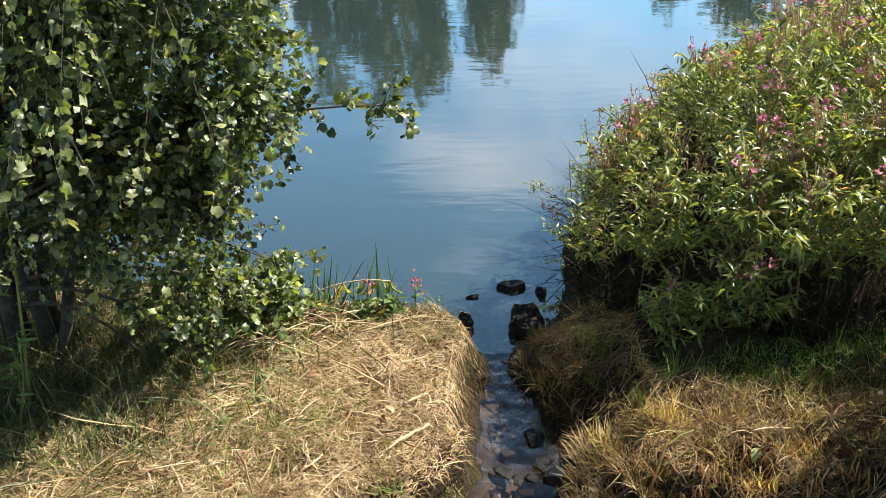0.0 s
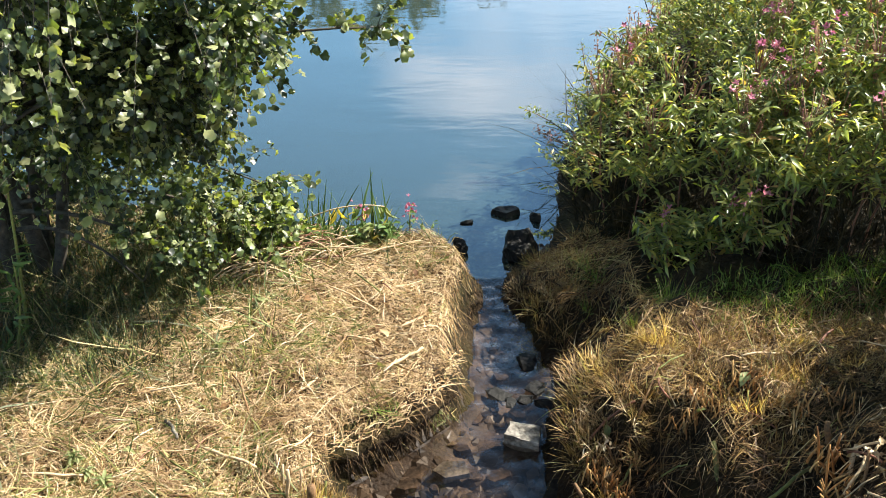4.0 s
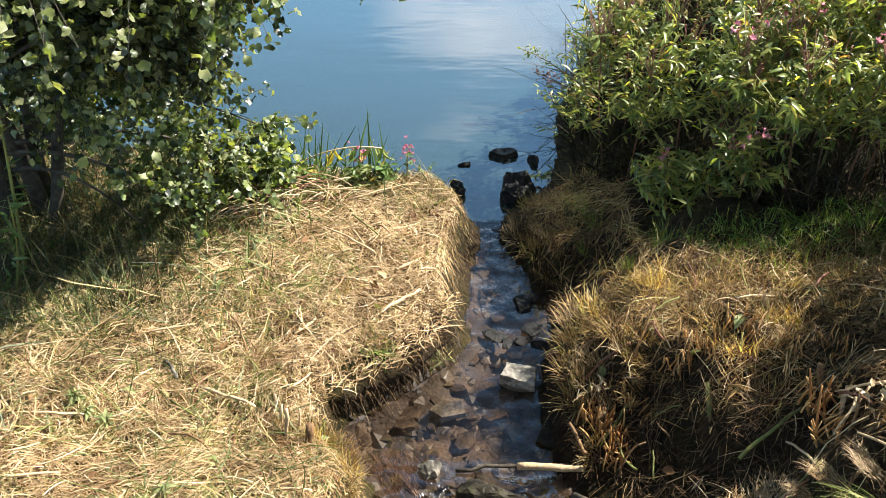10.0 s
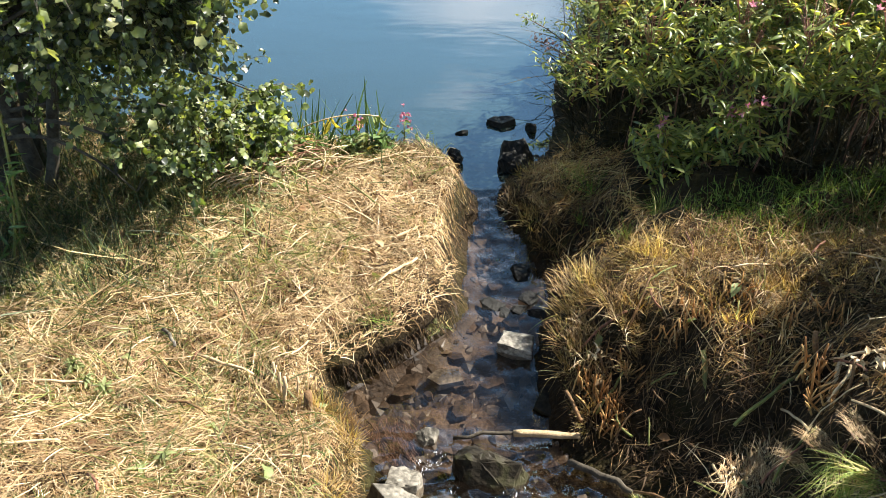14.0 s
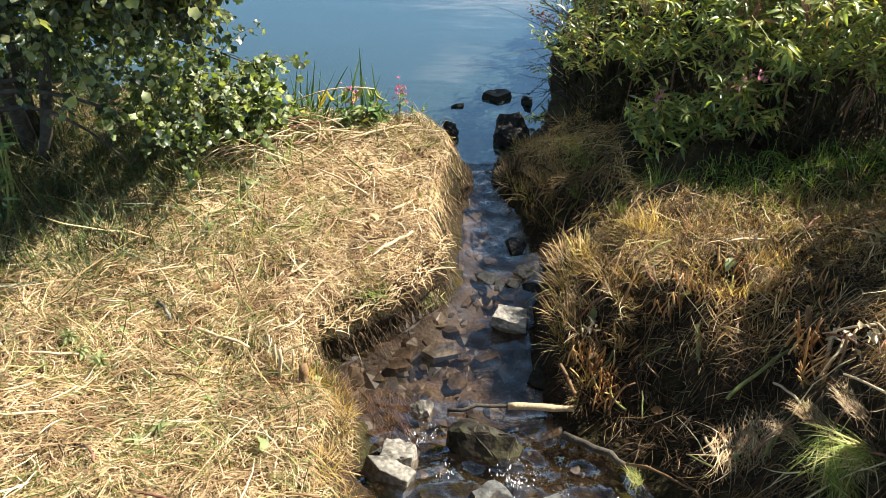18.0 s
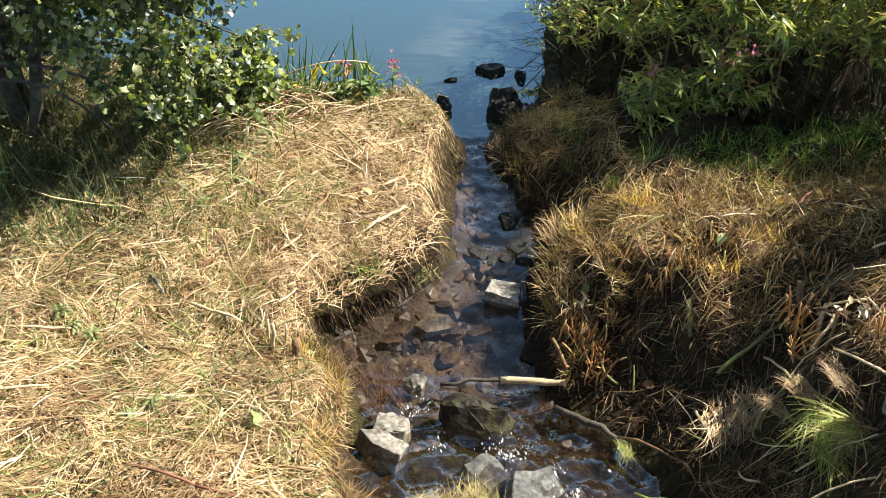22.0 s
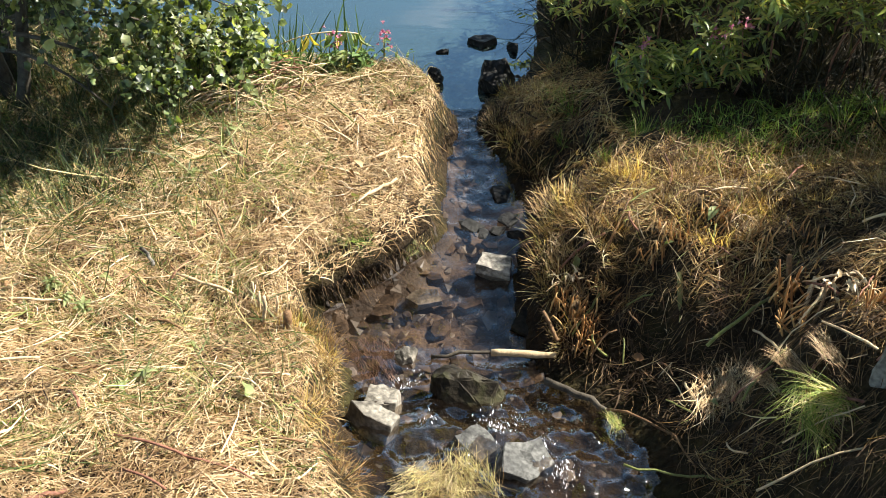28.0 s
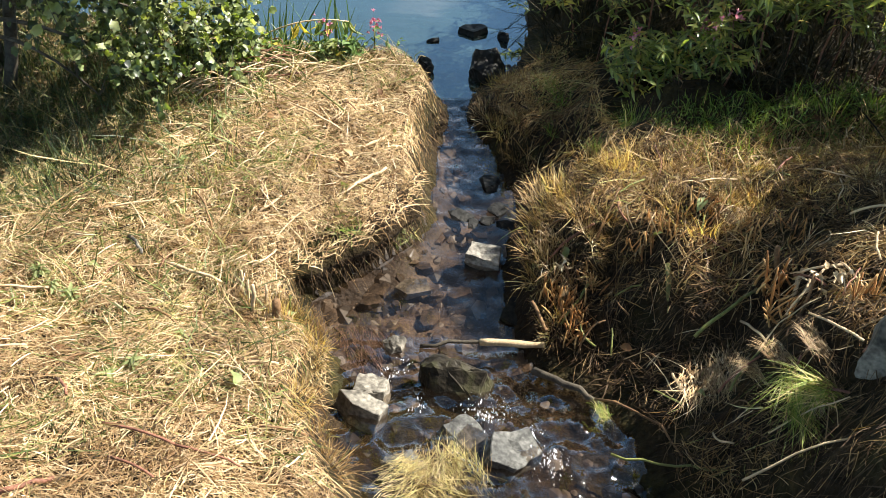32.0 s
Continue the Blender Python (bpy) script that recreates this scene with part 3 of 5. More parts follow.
litter("slope_litter", "brown hay and stalks draped down the slope", HAY_BROWN, 17000, (0.45, 2.6), (1.2, 3.3), right_bank, 0.075, 0.0036, 0.04, 0.3, 0.05, 3.0, 0.7, rows=2)
litter("outer_straw", "thin cover of dry straw beyond the cut bank", STRAW, 36000, (-6.0, 6.0), (-3.5, 4.4),
       lambda x, y, d: ((y < 1.25 + 0.1 * lump(x, y, 4, 65)) | (x < -2.55) | (x > 2.8)) & (lump(x, y, 1.2, 66) > -0.6), 0.10, 0.006, 0.04, 0.35, rows=2)
litter("shaded_grass", "grass toned dark for the deep shade of the tree", SHADE_GRASS, 9000, (-2.9, -1.15), (2.9, 4.7),
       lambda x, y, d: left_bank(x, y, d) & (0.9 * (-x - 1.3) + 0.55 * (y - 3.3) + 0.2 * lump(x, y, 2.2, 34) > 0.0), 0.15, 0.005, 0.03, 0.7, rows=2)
litter("grass_under_tree", "green grass and cut stems in the tree's shade", GRASS, 4500, (-2.7, -0.55), (2.9, 4.7),
       lambda x, y, d: left_bank(x, y, d) & (lump(x, y, 2.2, 31) * 0.5 + 0.9 * (-x - 1.0) + 0.55 * (y - 3.55) > 0.0), 0.15, 0.005, 0.03, 0.7)
litter("green_wisps", "thin green blades among the pale straw", GRASS, 9000, (-2.4, 0.2), (1.3, 4.5),
       lambda x, y, d: left_bank(x, y, d) & (lump(x, y, 2.6, 32) > 0.10), 0.09, 0.0035, 0.05, 0.5)
litter("grass_right", "short green grass on top of the shaded bank", TUFT_GREEN, 8000, (0.9, 3.2), (2.6, 4.3),
       lambda x, y, d: (x > mid_stream(y)) & (y > 3.06 + 0.2 * lump(x, y, 2.5, 33)) & (y < 3.52) & (x > 1.2 + 0.2 * lump(x, y, 5, 36)) & (d > 0.45), 0.042, 0.0035, 0.01, 0.9)


def curve(a, c, bow, n=6, wobble=0.0, r=None):
    """Points from a to c, bowed sideways by a vector."""
    a, c, bow = (np.asarray(v, float) for v in (a, c, bow))
    t = np.linspace(0, 1, n)[:, None]
    P = a + (c - a) * t + bow * (4 * t * (1 - t))
    if wobble:
        P[1:-1] += r.normal(0, wobble, (n - 2, 3))
    return P


# ---- the tree on the left bank ----
tr = np.random.default_rng(11)
alder = thing("alder_tree", "leafy many-stemmed alder tree with dark stems leaning over the water", "tree", at=(-2.25, 3.95, 0.25))
STEM_TOPS = [(-0.55, -0.15, 4.9), (-0.25, 0.35, 5.2), (0.15, -0.2, 5.0), (0.5, 0.3, 4.6), (-0.8, 0.3, 4.2), (0.85, 0.1, 3.4), (0.35, -0.5, 3.3)]
stem_paths = []
for k, top in enumerate(STEM_TOPS):
    a = np.array([0.16 * math.cos(k * 2.4), 0.13 * math.sin(k * 2.4), -0.15])
    P = curve(a, top, (0.10 * math.sin(k * 1.7), 0.08, 0.0), 10, 0.02, tr)
    stem_paths.append(P)
    v, f = tube(P, np.linspace(0.045 - 0.002 * k, 0.012, 10), 7)
    part("trunk", to_mesh("trunk", v, f, BARK, True), alder)


def crown_right(z):
    """How far the crown reaches to the right at a height, from the foot."""
    return np.interp(z, [0.0, 0.15, 0.35, 0.6, 0.75, 1.0, 1.15, 1.3, 1.5, 1.8, 2.2, 3.0, 3.8, 4.6, 5.2],
                     [1.22, 1.42, 1.36, 1.16, 1.08, 1.26, 1.50, 1.66, 1.74, 1.62, 1.65, 1.6, 1.35, 0.8, 0.2])


limb_paths = []
for k in range(40):
    z = tr.uniform(0.95, 4.3)
    P0 = stem_paths[k % len(stem_paths)]
    i = int(np.clip(np.searchsorted(P0[:, 2], max(0.2, z - tr.uniform(0.2, 0.7))), 1, 8))
    ang = tr.normal(0.05, 0.65) if k % 4 else tr.uniform(0, 6.28)
    reach = crown_right(z) * tr.uniform(0.6, 0.92) * (1 if abs(ang) < 1.2 else 0.55)
    tip = np.array([reach * math.cos(ang), 0.9 * reach * math.sin(ang), z])
    P = curve(P0[i], tip, (0, 0, 0.12), 8, 0.02, tr)
    limb_paths.append(P)
# the low bough over the bank and the long one over the water
limb_paths.append(curve((0.1, 0.1, 0.75), (1.22, 0.42, 0.38), (0, 0, 0.10), 10))
limb_paths.append(curve((0.2, 0.0, 1.0), (1.93, 0.05, 1.38), (0, 0, 0.10), 10))
limb_paths.append(curve((0.1, -0.1, 0.5), (1.0, -0.15, 0.18), (0, 0, 0.12), 8))
limb_paths.append(curve((0.1, 0.0, 0.5), (1.30, 0.20, 0.22), (0, 0, 0.14), 8))
limb_paths.append(curve((0.1, -0.1, 0.4), (0.75, -0.30, 0.22), (0, 0, 0.12), 8))
# boughs on the side of the clearing
for a, c in [((0.1, -0.1, 0.9), (0.95, -0.30, 1.25)), ((0.1, -0.1, 1.2), (0.55, -0.42, 1.75)), ((0.1, -0.1, 1.0), (1.35, -0.22, 1.5)), ((0.0, 0.0, 1.4), (0.15, -0.45, 2.05)),
             ((0.1, 0.0, 0.8), (0.55, -0.28, 1.0)), ((0.1, 0.0, 1.4), (1.0, -0.30, 1.95)), ((0.0, 0.0, 1.0), (-0.4, -0.35, 1.6))]:
    limb_paths.append(curve(a, c, (0, 0, 0.08), 10))
for P in limb_paths:
    v, f = tube(P, np.linspace(0.014, 0.004, len(P)), 5)
    part("limb", to_mesh("limb", v, f, BARK, True), alder)

nodes = np.concatenate([P[2:] for P in limb_paths] + [P[3:] for P in stem_paths])
sz = np.concatenate([tr.uniform(0.15, 3.2, 900), tr.uniform(0.05, 1.9, 330), tr.uniform(2.2, 4.9, 850)])
sa = np.concatenate([tr.uniform(-2.4, 2.4, 900), tr.normal(0, 0.55, 330), tr.uniform(-2.4, 2.4, 850)])
sr = crown_right(sz) * np.concatenate([tr.uniform(0.1, 1.0, 900) ** 0.6, tr.uniform(0.66, 0.97, 330), tr.uniform(0.2, 1.0, 850) ** 0.6])
sprigs = np.stack([sr * np.cos(sa), np.where(np.sin(sa) > 0, 0.5, 0.92) * sr * np.sin(sa) + 0.02, sz], 1)
# dense sprigs inside, behind and above view are added to shade the crown
fill = np.stack([tr.uniform(-1.0, 0.9, 700), tr.uniform(-0.7, 0.9, 700), tr.uniform(1.2, 2.8, 700)], 1)
sprigs = np.concatenate([sprigs, fill, np.repeat(limb_paths[41][3:], 7, 0) + tr.normal(0, 0.065, (49, 3)),
                         np.repeat(limb_paths[40][3:], 6, 0) + tr.normal(0, 0.10, (42, 3))] + [np.repeat(P[2:], 6, 0) + tr.normal(0, 0.10, (36, 3)) for P in limb_paths[42:45]]
                        + [np.stack([tr.uniform(0.75, 1.42, 130), tr.uniform(0.0, 0.6, 130), tr.uniform(0.12, 0.42, 130)], 1),
                           np.stack([tr.uniform(-0.8, 0.8, 420), tr.uniform(-0.4, 1.0, 420), tr.uniform(1.95, 3.0, 420)], 1),
                           np.stack([tr.uniform(-1.4, 0.8, 620), tr.uniform(0.3, 1.3, 620), tr.uniform(-0.05, 1.5, 620)], 1),
                           np.stack([tr.uniform(-0.3, 1.1, 260), tr.uniform(-0.2, 0.5, 260), tr.uniform(0.45, 1.2, 260)], 1),
                           np.stack([tr.uniform(0.2, 0.7, 50), tr.uniform(0.0, 0.6, 50), tr.uniform(0.55, 1.2, 50)], 1),
                           np.stack([tr.uniform(1.15, 1.42, 22), tr.uniform(-0.2, 0.4, 22), tr.uniform(0.12, 0.32, 22)], 1)])
floor_z = land(sprigs[:, 0] - 2.25, sprigs[:, 1] + 3.95) - 0.25
sprigs = sprigs[sprigs[:, 2] > floor_z + 0.06]
bare = (sprigs[:, 2] < 0.72 - 0.2 * sprigs[:, 0]) & (sprigs[:, 0] < 0.65) & (sprigs[:, 1] < 0.3)
low = (sprigs[:, 2] < 0.85) & (tr.random(len(sprigs)) < 0.4) & (sprigs[:, 1] < 0.4)
sprigs = sprigs[~low]
bare = bare[~low]
sprigs = sprigs[~bare | (tr.random(len(sprigs)) < 0.10)]
# the underside of the crown rises towards the clearing, near the camera's sight slope; a gap opens between the crown
# and the low boughs
# front sprigs added to fill the crown and shade the ground below
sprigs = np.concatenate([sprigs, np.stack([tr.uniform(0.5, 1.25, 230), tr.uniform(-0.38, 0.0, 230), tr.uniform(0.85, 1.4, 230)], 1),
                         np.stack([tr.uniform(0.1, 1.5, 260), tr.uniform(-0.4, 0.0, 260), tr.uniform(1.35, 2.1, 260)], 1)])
# unseen sprigs overhead, added to shade the upper crown
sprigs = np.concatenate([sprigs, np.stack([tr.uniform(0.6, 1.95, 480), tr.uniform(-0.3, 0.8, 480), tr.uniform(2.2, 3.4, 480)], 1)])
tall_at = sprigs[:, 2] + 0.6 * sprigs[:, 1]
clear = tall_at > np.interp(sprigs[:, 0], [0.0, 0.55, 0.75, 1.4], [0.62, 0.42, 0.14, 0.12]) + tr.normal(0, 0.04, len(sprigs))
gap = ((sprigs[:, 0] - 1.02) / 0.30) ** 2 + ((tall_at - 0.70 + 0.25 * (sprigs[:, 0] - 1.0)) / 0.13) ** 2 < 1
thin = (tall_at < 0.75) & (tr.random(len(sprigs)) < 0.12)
# back of the crown thinned to let sun onto the low boughs
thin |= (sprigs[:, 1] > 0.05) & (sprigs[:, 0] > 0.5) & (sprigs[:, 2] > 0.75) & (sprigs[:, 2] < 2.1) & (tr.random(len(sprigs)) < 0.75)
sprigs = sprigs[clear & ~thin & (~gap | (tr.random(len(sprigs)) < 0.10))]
twigs, leaf_at, leaf_dir = [], [], []
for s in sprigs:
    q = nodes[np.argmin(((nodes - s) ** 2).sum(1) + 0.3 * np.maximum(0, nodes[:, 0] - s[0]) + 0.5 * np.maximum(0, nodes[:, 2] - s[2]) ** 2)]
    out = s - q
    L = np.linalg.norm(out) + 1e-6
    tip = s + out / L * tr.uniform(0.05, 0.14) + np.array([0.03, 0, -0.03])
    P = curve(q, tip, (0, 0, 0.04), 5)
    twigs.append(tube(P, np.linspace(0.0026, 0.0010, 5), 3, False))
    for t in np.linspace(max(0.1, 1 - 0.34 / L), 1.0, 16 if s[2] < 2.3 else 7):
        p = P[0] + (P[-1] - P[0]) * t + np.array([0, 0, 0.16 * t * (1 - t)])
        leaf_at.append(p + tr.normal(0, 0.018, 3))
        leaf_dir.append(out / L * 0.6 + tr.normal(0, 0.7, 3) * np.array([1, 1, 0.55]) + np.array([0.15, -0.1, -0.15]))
v, f = join(twigs)
part("branchwork", to_mesh("branchwork", v, f, BARK), alder, kind="stuff")
leaf_at, leaf_dir = np.array(leaf_at), np.array(leaf_dir)
NL = len(leaf_at)
ALDER_V, ALDER_F = leaf_shape(0.048, 0.043, 0.9, 0.25, 0.2, 4, 0.5, 0.09, 3)
ALDER_V2, _ = leaf_shape(0.046, 0.040, 0.85, 0.1, 0.4, 4, 0.5, 0.11, 5)
mats = frames(leaf_dir, tr.normal(0, 1.0, NL), tr.uniform(0.45, 1.05, NL))
front = np.argsort(-(leaf_at[:, 0] * 1.0 - 0.5 * leaf_at[:, 1]) + tr.uniform(0, 0.5, NL))
pick = [i for i in front if leaf_at[i, 2] < 2.0][:290]
rest = np.setdiff1d(np.arange(NL), pick)
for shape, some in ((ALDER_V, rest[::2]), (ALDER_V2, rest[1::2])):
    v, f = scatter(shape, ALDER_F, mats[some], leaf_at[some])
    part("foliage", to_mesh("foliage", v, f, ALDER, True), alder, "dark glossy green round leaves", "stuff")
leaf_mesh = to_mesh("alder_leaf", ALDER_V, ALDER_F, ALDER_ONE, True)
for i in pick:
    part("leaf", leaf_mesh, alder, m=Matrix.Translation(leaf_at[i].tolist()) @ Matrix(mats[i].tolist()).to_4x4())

# ---- balsam thicket on the right bank ----
BAL_V, BAL_F = leaf_shape(0.070, 0.0185, 0.75, 0.4, 0.35, 3)
bal_leaf = to_mesh("balsam_leaf", BAL_V, BAL_F, BALSAM_ONE, True)


def flower_shape():
    """A hooded blossom: a flared cup of petals with a lip."""
    P = []
    for k in range(5):
        a = k * 1.2566
        V, F = leaf_shape(0.022, 0.016, 0.7, -0.4, -0.4, 2)
        c, s = math.cos(a), math.sin(a)
        V = V @ np.array([[c, s, 0], [-s, c, 0], [0, 0, 1]]) + np.array([0, 0, 0.004])
        P.append((V, F))
    P.append(tube([(0, 0, 0.006), (0, 0, -0.008), (0.004, 0, -0.018)], [0.007, 0.006, 0.001], 5, False))
    return join(P)


FLO_V, FLO_F = flower_shape()
flower_mesh = to_mesh("flower", FLO_V, FLO_F, FLOWER, True)


def balsam(seed, height, blossoms, bushy=1.0, spread=1.0, bare=0.46):
    r = np.random.default_rng(seed)
    plant = thing("balsam_plant", "leafy balsam plant with reddish stem and pink blossoms" if blossoms
                  else "tall leafy green balsam plant on the river bank", "plant", "balsam thicket")
    lean = r.normal(0, 0.10, 2)
    P = curve((0, 0, -0.08), (lean[0] * height, lean[1] * height, height), (0.02, 0.02, 0), 8, 0.006, r)
    v, f = tube(P, np.linspace(0.007, 0.002, 8), 6)
    part("stem", to_mesh("stem", v, f, STEM_RED if seed % 3 else STEM_GREEN, True), plant)
    twigs, at, way = [], [], []
    for k in range(int(22 * bushy)):
        t = r.uniform(bare, 0.94)
        a = r.uniform(0, 6.283)
        q = P[0] + (P[-1] - P[0]) * t
        reach = spread * (0.12 + 0.22 * (1 - t)) * r.uniform(0.7, 1.3)
        tip = q + np.array([reach * math.cos(a), reach * math.sin(a), reach * r.uniform(0.5, 1.2)])
        C = curve(q, tip, (0, 0, 0.02), 4)
        twigs.append(tube(C, np.linspace(0.004, 0.002, 4), 3, False))
        for u in np.linspace(0.3, 1, 13):
            b2 = r.uniform(0, 6.283)
            at.append(q + (tip - q) * u)
            way.append((math.cos(b2), math.sin(b2), r.normal(-0.05, 0.45)))
    for t in np.linspace(bare, 1.0, int(13 * height / 0.9)):
        for b2 in np.arange(3) * 2.094 + r.uniform(0, 6.28):
            at.append(P[0] + (P[-1] - P[0]) * t)
            way.append((math.cos(b2), math.sin(b2), r.normal(0.1, 0.35)))
    at, way = np.array(at), np.array(way)
    n = len(at)
    mats = frames(way, r.normal(0, 0.5, n), r.uniform(0.55, 1.1, n))
    high = np.argsort(-at[:, 2] + r.uniform(0, 0.25, n))
    own, rest = high[:14], high[14:]
    v, f = join(twigs)
    part("shoot_growth", to_mesh("shoot_growth", v, f, STEM_GREEN), plant, kind="stuff")
    v, f = scatter(BAL_V, BAL_F, mats[rest], at[rest])
    part("foliage", to_mesh("foliage", v, f, BALSAM, True), plant, kind="stuff")
    for i in own:
        part("leaf", bal_leaf, plant, m=Matrix.Translation(at[i].tolist()) @ Matrix(mats[i].tolist()).to_4x4())
    for k in range(blossoms):
        p = P[-1] + np.array([r.normal(0, 0.045), r.normal(0, 0.045), r.uniform(-0.05, 0.05)])
        part("blossom", flower_mesh, plant, m=Matrix.Translation(p.tolist()) @ Euler((r.uniform(-1, 1), r.uniform(-1, 1), r.uniform(0, 6))).to_matrix().to_4x4()
             @ Matrix.Scale(r.uniform(0.7, 1.2), 4))
    if height > 0.4 and (not blossoms or seed % 2):
        heads = []
        for k in range(16):
            a = r.uniform(0, 6.28)
            q = P[-1] + np.array([0.06 * math.cos(a), 0.06 * math.sin(a), r.uniform(-0.02, 0.09)])
            heads.append(tube([P[-2], q, q + np.array([0, 0, 0.012])], [0.0015, 0.0022, 0.0045], 4))
        v, f = join(heads)
        part("seed_spray", to_mesh("seed_spray", v, f, SEED), plant, "reddish brown seed heads", "stuff")
    return plant


br = np.random.default_rng(23)
variants = [balsam(40 + k, h, fl) for k, (h, fl) in enumerate([(0.8, 0), (0.9, 5), (1.0, 0), (1.05, 7), (1.2, 6), (1.25, 4), (0.7, 0)])]
heights = [0.8, 0.9, 1.0, 1.05, 1.2, 1.25, 0.7]
variants += [balsam(50 + k, h, fl, 1.2, 1.1, 0.12) for k, (h, fl) in enumerate([(0.8, 0), (1.0, 3), (1.2, 0)])]
heights += [0.8, 1.0, 1.2]
spots = []
for _ in range(16000):
    x, y = br.uniform(0.8, 5.6), br.uniform(3.4, 10.0)
    if y < np.interp(x, [0.8, 1.0, 1.3, 1.6, 2.0, 3.2, 5.0], [4.76, 4.50, 4.12, 3.78, 3.58, 3.48, 3.8]) or shore([x], [y])[0] < 0.06:
        continue
    if x > 0.60 * y + 0.1 or min([9] + [(x - a) ** 2 + (y - c) ** 2 for a, c in spots]) < (0.17 + 0.06 * (y - 4)) ** 2:
        continue
    spots.append((x, y))
    if len(spots) >= 250:
        break
for k, (x, y) in enumerate(spots):
    z = float(land(np.array([x]), np.array([y]))[0])
    want = max(0.25, 3.0 - y * np.interp(x / y, [0.15, 0.19, 0.228, 0.26, 0.37, 0.5], [0.49, 0.41, 0.35, 0.30, 0.255, 0.20]) - abs(br.normal(0, 0.10)) - z)
    rim = np.interp(x, [0.8, 1.0, 1.3, 1.6, 2.0, 3.2, 5.0], [4.76, 4.50, 4.12, 3.78, 3.58, 3.48, 3.8])
    want = max(0.25, min(want, 0.76 + 0.46 * (y - rim) + br.normal(0, 0.05)))
    full = x < 1.35 and k % 2 == 0
    j = int(np.argmin([abs(h - want) + br.uniform(0, 0.25) + (9 if (i > 6) != full else 0) for i, h in enumerate(heights)]))
    s = want / heights[j]
    m = pose(x, y, z, 0, 0, br.uniform(0, 360)) @ Matrix.Scale(0.35 * s + 0.65, 4)
    if k < len(variants):
        j = k
        m = pose(x, y, z, 0, 0, br.uniform(0, 360))
        variants[j].matrix_basis = m
    else:
        c = copy_thing(variants[j], pose(x, y, z, br.normal(0, 4), br.normal(0, 4), br.uniform(0, 360)))
        c.scale = (0.3 * s + 0.7,) * 2 + (s,)
# unseen balsam added along the bank past the clearing, to shade the slope
for x, y, h in [(2.30, 2.82, 1.15), (2.22, 3.02, 0.9), (2.52, 2.70, 1.25), (2.60, 2.95, 1.2), (2.75, 2.50, 1.25), (2.85, 2.80, 1.3),
                (2.9, 2.25, 1.2), (2.48, 3.12, 1.0), (2.80, 3.10, 1.2), (2.7, 2.72, 1.25), (2.55, 2.85, 1.35), (2.40, 2.92, 1.2), (2.36, 3.35, 0.8), (2.5, 3.5, 1.0), (2.65, 3.3, 1.1), (2.45, 3.68, 1.0)]:
    j = 7 + int(np.argmin([abs(q - h) for q in heights[7:]]))
    c = copy_thing(variants[j], pose(x, y, float(land(np.array([x]), np.array([y]))[0]), br.normal(0, 4), br.normal(0, 4), br.uniform(0, 360)))
    c.scale = (1.0, 1.0, h / heights[j])
# dead stems filling the thicket's foot, their dark tone painting its shade
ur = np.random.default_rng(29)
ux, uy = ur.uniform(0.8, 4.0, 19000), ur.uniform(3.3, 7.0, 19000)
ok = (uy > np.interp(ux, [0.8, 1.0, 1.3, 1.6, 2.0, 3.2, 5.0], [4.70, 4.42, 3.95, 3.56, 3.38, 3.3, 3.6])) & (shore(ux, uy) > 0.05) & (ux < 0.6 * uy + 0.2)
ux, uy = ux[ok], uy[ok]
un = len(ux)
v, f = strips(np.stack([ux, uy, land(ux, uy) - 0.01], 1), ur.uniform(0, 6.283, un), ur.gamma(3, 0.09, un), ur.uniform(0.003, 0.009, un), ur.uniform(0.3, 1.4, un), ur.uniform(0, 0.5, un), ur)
solo("undergrowth", to_mesh("undergrowth", v, f, THATCH_SHADE), "tangled dead stems toned dark as shade under the balsam", "undergrowth", kind="stuff")
low = [balsam(60, 0.26, 0, 0.5, 0.65, 0.15), balsam(61, 0.34, 5, 0.6, 0.65, 0.15)]
for k, (x, y) in enumerate([(1.10, 4.02), (1.44, 3.74), (1.25, 3.88), (1.36, 3.84), (1.16, 4.04), (1.50, 3.68), (1.22, 3.78), (1.12, 3.90)]):
    z = float(land(np.array([x]), np.array([y]))[0])
    if k < 2:
        low[k].location = (x, y, z)
    else:
        copy_thing(low[k % 2 if k != 5 else 1], pose(x, y, z, 0, 0, 50 * k))

